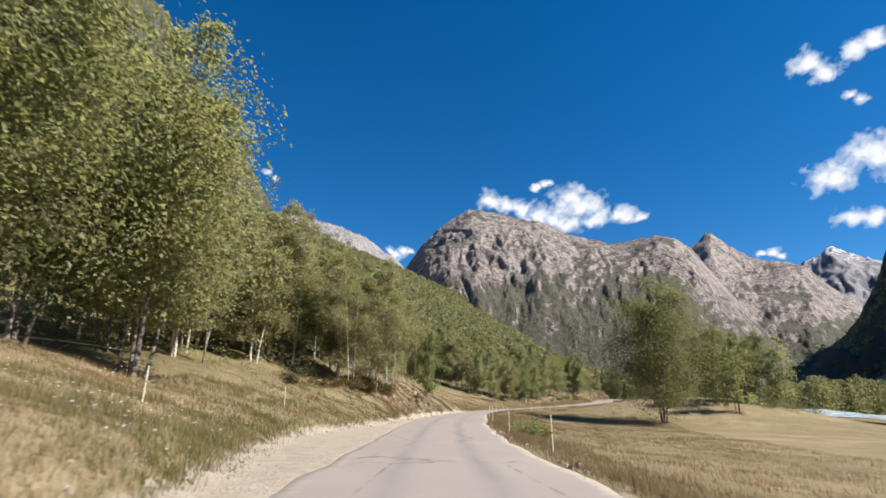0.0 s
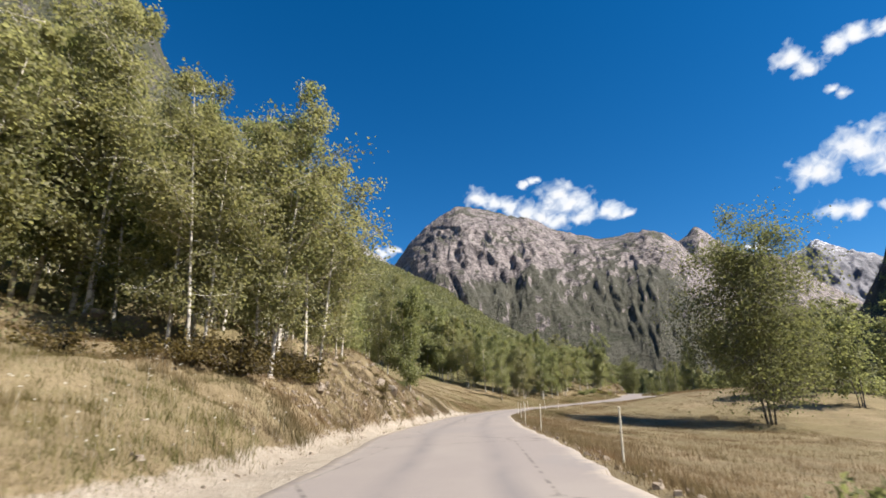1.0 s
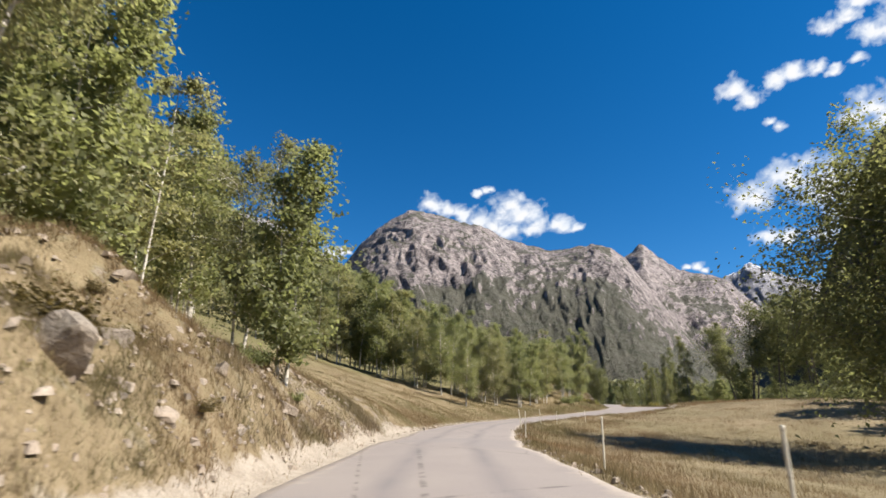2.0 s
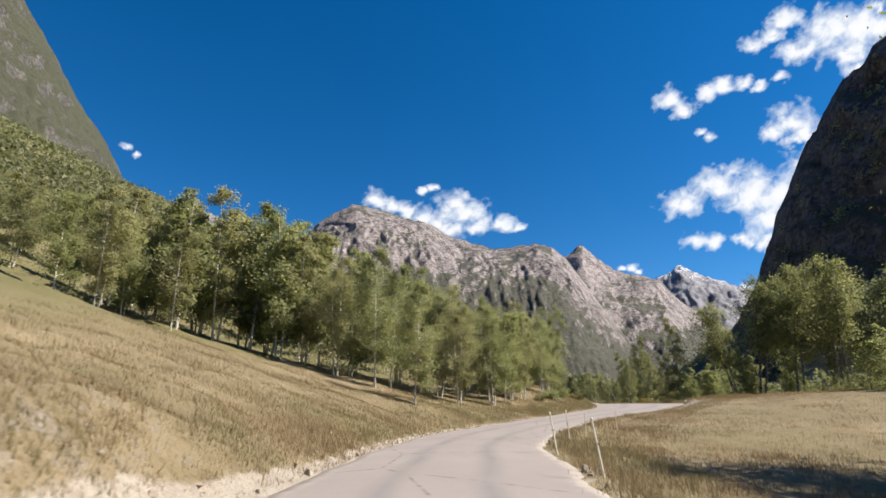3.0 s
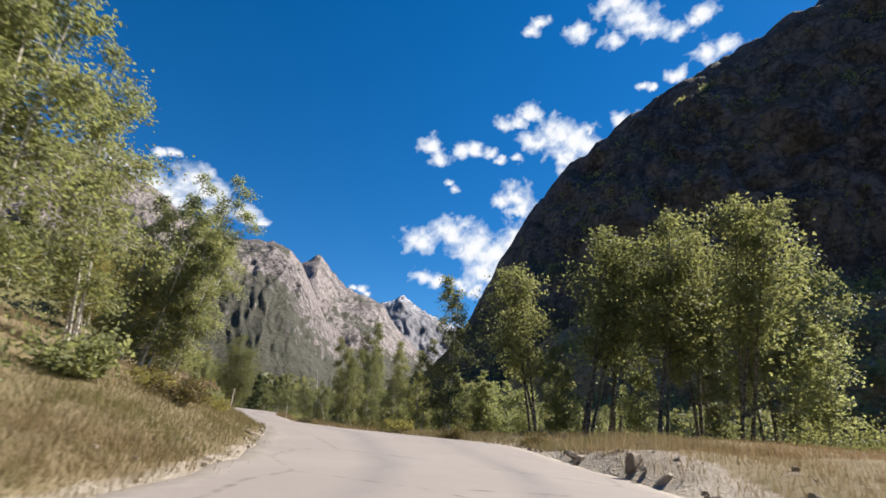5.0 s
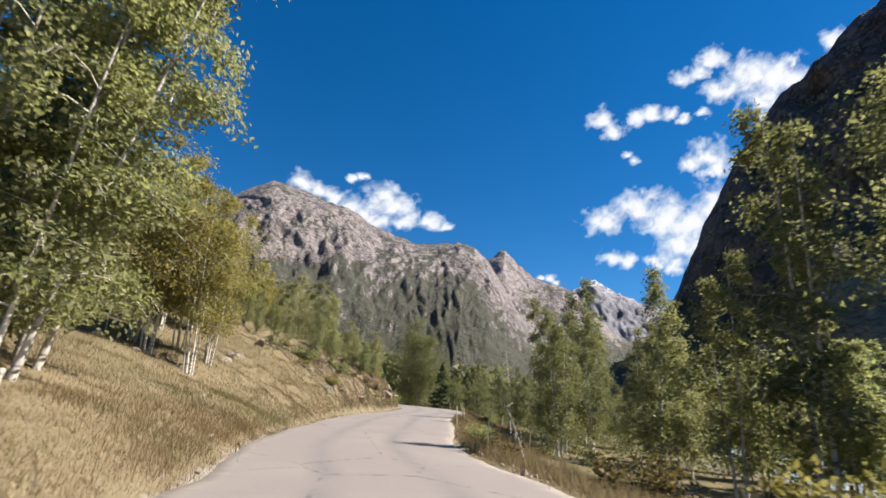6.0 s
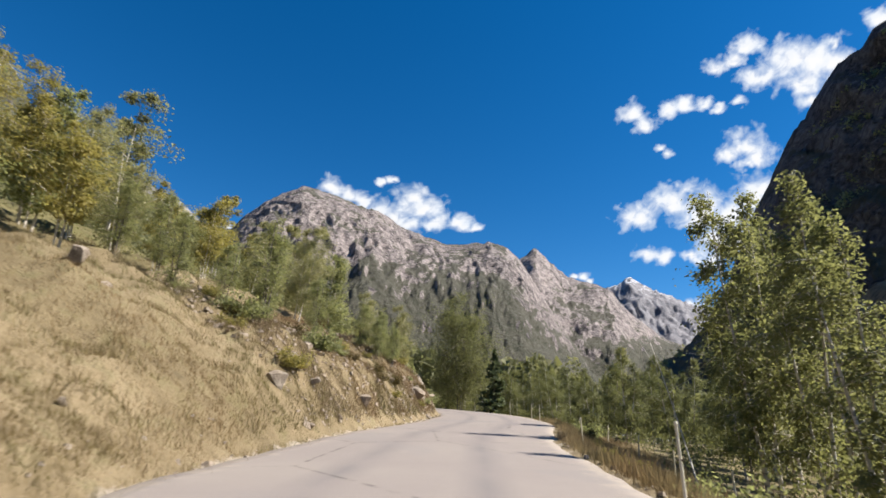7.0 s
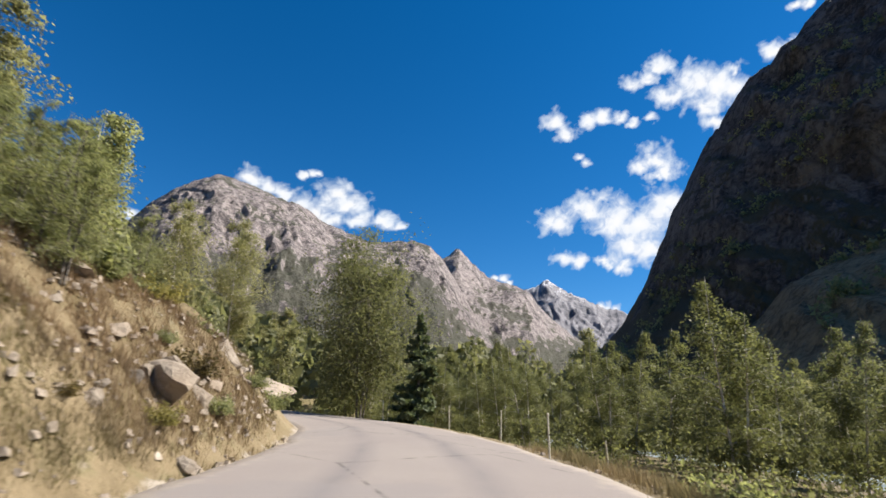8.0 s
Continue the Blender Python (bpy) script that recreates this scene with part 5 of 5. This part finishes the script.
SHRUB = [Kind(lambda: make_shrub("shrub", "low green roadside shrub with small leaves", "shrubs by the road", 41, 1.0, LEAF_GREEN, 1500, 0.10), 1.0),
         Kind(lambda: make_shrub("shrub", "dry brownish shrub on the stony bank", "shrubs by the road", 42, 1.0, LEAF_BROWN, 1100, 0.09), 1.0),
         Kind(lambda: make_shrub("shrub", "yellowish-green willow shrub beside the road", "shrubs by the road", 43, 1.0, LEAF_YELLOW, 1500, 0.10), 1.0)]
for k, x, y, size in [(0, 7.2, 30.8, 1.25), (0, 6.6, 29.8, 0.9), (2, 8.2, 31.2, 1.0), (1, -2.2, 58.5, 1.0), (1, -2.6, 60.0, 0.9), (1, -4.5, 45.5, 1.5), (1, -6.0, 44.5, 1.6), (1, -5.2, 42.8, 1.6), (1, -6.6, 42.0, 1.5), (1, -4.0, 46.8, 1.4), (1, -5.6, 46.2, 1.6), (1, -7.6, 41.0, 1.2), (1, -8.5, 38.5, 1.2), (1, -10.0, 36.0, 1.3),
                      (0, 49.8, 180.5, 1.2), (2, 48.6, 175.6, 0.8), (0, 46.5, 177.5, 1.2), (1, 50.5, 183.0, 0.9), (0, 57.4, 194.6, 0.8), (2, 57.4, 189.0, 0.45), (0, 58.3, 191.3, 0.5), (1, 54.6, 186.4, 0.8), (0, 55.0, 192.0, 1.3), (1, 56.8, 196.0, 0.9),
                      (0, 30.6, 128.6, 1.3), (0, 28.2, 126.0, 1.2), (1, 33.0, 129.6, 0.9), (1, 26.0, 123.4, 0.7), (0, 50.8, 158.4, 0.9), (2, 52.2, 160.6, 0.8), (0, 55.0, 164.2, 0.9), (1, 47.2, 150.0, 0.9), (1, 49.4, 154.6, 0.9),
                      (2, 61.0, 176.0, 0.5), (2, 63.0, 180.0, 0.5), (1, 64.6, 183.0, 0.9), (0, 66.6, 186.0, 1.2), (2, 59.6, 172.6, 0.7), (1, 45.8, 132.0, 1.0), (1, 48.0, 136.0, 1.1), (2, 47.6, 140.0, 1.2), (1, 49.5, 145.0, 1.3)]:
    SHRUB[k].put(*off_road(x, y, 0.5 + 0.6 * size), size, rs.uniform(0, 360))


for n, s0, s1, deep_in in ((34, 50, 78, 7.0), (10, 142, 153, 5.0), (40, 190, 216, 6.5)):
    for _ in range(n):
        s = rs.uniform(s0, s1)
        x, y = beside(s, -(foot(np.array([s]))[0] + 0.3 + deep_in * rs.random()))
        SHRUB[rs.choice([0, 1, 1, 2])].put(*off_road(float(x), float(y), 0.6), rs.uniform(0.25, 0.8), rs.uniform(0, 360))


def undergrowth(riverside, mat, label):
    """Low scrub and saplings under the trees of one side of the road, as one body."""
    r = np.random.default_rng(61 + riverside)
    n = 16000
    x, y = r.uniform(-60, 100, n), r.uniform(8, 240, n)
    s, u, _ = along(x, y)
    left = (u < -table(s, *EDGE) + 4.0) & (u > -60)
    wood = (u > 8.5) & (s > 184) & (u < 45) | (u > 20) & (s > 130) & (u < 44)
    keep = (wood if riverside else left) & (river_gap(x, y) > 11) & (fbm(x / 7, y / 7, 3, 71) > -0.08)
    x, y = x[keep][:1300], y[keep][:1300]
    z = ground(x, y)
    pts = []
    for px, py, pz in zip(x, y, z):
        h = r.uniform(0.5, 2.4)
        k = 56
        pts.append(np.stack([px + r.normal(size=k) * 0.42 * h, py + r.normal(size=k) * 0.42 * h, pz + h * r.uniform(0.02, 1.0, k)], 1))
    v, f = leaf_cards(np.vstack(pts), 0.14, r)
    ob = mesh_object("undergrowth", v, f, mat, smooth=False)
    return tagged(ob, label, "undergrowth", kind="stuff")


undergrowth(0, LEAF_OLIVE, "low green and brown scrub beneath the birches")
undergrowth(1, LEAF_ALDER, "low dark green scrub beneath the riverside trees")


def wildflowers():
    """White flower heads on thin stalks in the grass of the first bank, too many to pick apart."""
    r = np.random.default_rng(67)
    n = 620
    s = r.uniform(2, 46, n)
    x, y = beside(s, -(foot(s) + 0.4 + 7.0 * r.random(n)))
    z, h = ground(x, y), r.uniform(0.28, 0.55, n)
    lean = r.normal(size=(n, 2)) * 0.05
    th = np.linspace(0, 2 * math.pi, 7)[:-1]
    size = r.uniform(0.018, 0.042, n)
    rim = np.stack([x[:, None] + lean[:, :1] + np.cos(th) * size[:, None], y[:, None] + lean[:, 1:] + np.sin(th) * size[:, None], (z + h)[:, None] + 0.25 * np.sin(th + 1.0) * size[:, None]], -1)
    top = np.stack([x + lean[:, 0], y + lean[:, 1], z + h + 0.5 * size], -1)[:, None]
    low = np.stack([x, y, z - 0.03], -1)[:, None]
    v = np.concatenate([top, rim, low, low + np.array([0.006, 0.0, 0.0]), top - np.array([0, 0, 0.012])], 1)
    heads = [(0, 1 + i, 1 + (i + 1) % 6) for i in range(6)] + [(7, 8, 9)]
    f = np.array(heads)[None] + (np.arange(n) * 10)[:, None, None]
    ob = mesh_object("wildflowers", v.reshape(-1, 3), f.reshape(-1, 3), PETAL, smooth=False)
    return tagged(ob, "small white flower heads scattered through the dry grass", "wildflowers", kind="stuff")


wildflowers()


def grass(name, label, seed, n, s0, s1, lo, hi, side, low, high, mat, clump=0.12, shy=1.0):
    """Blades of grass in tufts over a stretch of roadside."""
    r = np.random.default_rng(seed)
    s = r.uniform(s0, s1, n)
    base = foot(s) + 0.15 if side < 0 else right_edge(s) + 0.35
    w = lo + (hi - lo) * r.random(n) ** 1.5
    u = side * (base + w)
    x, y = beside(s, u)
    patch = fbm(x / 2.3, y / 2.3, 3, seed + 2)
    thin = shy * bare(x, y) * 1.1 + np.clip(sand(x, y), 0, 1) * 0.9
    keep = (patch > -0.36 + 0.35 * thin) & (r.random(n) > thin * 0.6)
    x, y, patch = x[keep], y[keep], patch[keep]
    k = 12
    m = len(x)
    x = np.repeat(x, k) + r.normal(size=m * k) * clump
    y = np.repeat(y, k) + r.normal(size=m * k) * clump
    h = np.repeat(low + (high - low) * np.clip(0.5 + 1.6 * patch, 0.05, 1), k) * r.uniform(0.45, 1.2, m * k)
    z = ground(x, y) - 0.03
    th = r.uniform(0, 6.283, m * k)
    wd = (0.005 + 0.012 * h) * r.uniform(0.6, 1.3, m * k)
    dx, dy = np.cos(th) * wd, np.sin(th) * wd
    bx, by = r.normal(size=m * k) * 0.28 * h - 0.05 * h, r.normal(size=m * k) * 0.28 * h
    v = np.stack([np.stack([x - dx, y - dy, z], 1), np.stack([x + dx, y + dy, z], 1), np.stack([x + bx, y + by, z + h], 1)], 1).reshape(-1, 3)
    f = np.arange(m * k * 3).reshape(-1, 3)
    ob = mesh_object(name, v, f, mat, smooth=False)
    return tagged(ob, label, "grass", kind="stuff")


grass("grass", "tall dry straw-coloured grass on the left bank", 81, 34000, -3, 216, 0.0, 15.0, -1, 0.09, 0.30, GRASS_STRAW, 0.30)
grass("grass", "short green grass among the dry stalks", 82, 22000, -3, 216, 0.0, 7.0, -1, 0.06, 0.22, GRASS_GREEN, 0.28)
grass("grass", "lush green grass along the foot of the bank", 89, 9000, 78, 216, 0.0, 2.6, -1, 0.06, 0.22, GRASS_GREEN, 0.3, 0.5)
grass("grass", "green herbs at the foot of the first bank", 88, 4000, -3, 44, 0.0, 8.0, -1, 0.12, 0.42, GRASS_GREEN)
grass("grass", "dry golden meadow grass beside the road", 83, 17000, 0, 150, 0.0, 26.0, 1, 0.10, 0.36, GRASS_RUSSET, 0.24)
grass("grass", "mixed green and dry verge grass", 84, 9000, 0, 214, 0.0, 4.0, 1, 0.09, 0.30, GRASS_STRAW, 0.2)
grass("grass", "dry grass along the wood's edge", 85, 5000, 140, 214, 0.0, 6.0, 1, 0.15, 0.55, GRASS_STRAW)


grass("grass", "brown dry herbs on the stony bank", 86, 9000, 44, 82, 0.1, 9.0, -1, 0.10, 0.38, GRASS_BROWN, 0.10, 0.2)
grass("grass", "brown dry herbs on the rubble bank by the bend", 87, 6500, 190, 216, 0.1, 8.0, -1, 0.10, 0.38, GRASS_BROWN, 0.10, 0.2)


def dead_stem(foot_at, top_at, thick):
    """A leaning dead birch stem with a few broken stubs."""
    r = np.random.default_rng(abs(int(foot_at[0] * 10)))
    a, b = np.array(foot_at, float), np.array(top_at, float)
    a[2] = float(ground(np.array([a[0]]), np.array([a[1]]))[0]) - 0.2
    t = np.linspace(0, 1, 8)[:, None]
    p = a + (b - a) * t + np.array([0.1, 0.0, 0.12]) * np.sin(t * 3.1)
    ln = np.linalg.norm(b - a)
    runs = [(p, thick * (1 - 0.75 * t[:, 0]))]
    for q in (0.45, 0.6, 0.75, 0.88):
        o = a + (b - a) * q
        runs.append((np.stack([o, o + r.normal(size=3) * 0.07 * ln, o + r.normal(size=3) * 0.10 * ln]), np.array([0.3, 0.2, 0.08]) * thick))
    v, f = tubes(runs, 7)
    ob = mesh_object("dead_birch", v, f, BARK_WHITE)
    return tagged(ob, "leaning bare dead birch stem with pale bark", "tree", "dead stems by the road")


dead_stem((-20.0, 18.4, 0), (-14.6, 22.6, float(ground(np.array([-14.6]), np.array([22.6]))[0]) + 0.7), 0.08)
dead_stem((51.6, 152.95, 0), (49.9, 152.15, 4.45), 0.035)
dead_stem((61.1, 171.3, 0), (63.9, 177.4, 9.0), 0.03)


def wire_fence(rows):
    """A stock fence: rough stakes and two slack wires between them."""
    thing = new("wire_fence")
    r = np.random.default_rng(90)
    tops = []
    for x, y in rows:
        z = float(ground(np.array([x]), np.array([y]))[0])
        lean = r.normal(size=2) * 0.05
        p = np.array([[x, y, z - 0.3], [x + lean[0] * 0.5, y + lean[1] * 0.5, z + 0.5], [x + lean[0], y + lean[1], z + 1.1]])
        v, f = tubes([(p, np.array([0.035, 0.032, 0.028]))], 7)
        part("stake", mesh_object("stake", v, f, POST), thing)
        tops.append(p)
    for h in (0.62, 1.0):
        for a, b in zip(tops[:-1], tops[1:]):
            t = np.linspace(0, 1, 5)[:, None]
            p0, p1 = a[0] + (a[2] - a[0]) * (h + 0.3) / 1.4, b[0] + (b[2] - b[0]) * (h + 0.3) / 1.4
            v, f = tubes([(p0 + (p1 - p0) * t - np.array([0, 0, 0.10]) * np.sin(t * math.pi), np.full(5, 0.006))], 4)
            part("wire", mesh_object("wire", v, f, POST_DARK), thing)
    return tagged(thing, "old stock fence of rough stakes and slack wire", "fence")


wire_fence([tuple(float(v) for v in beside(s, 7.6)) for s in (186, 192, 198, 204, 210, 216)])
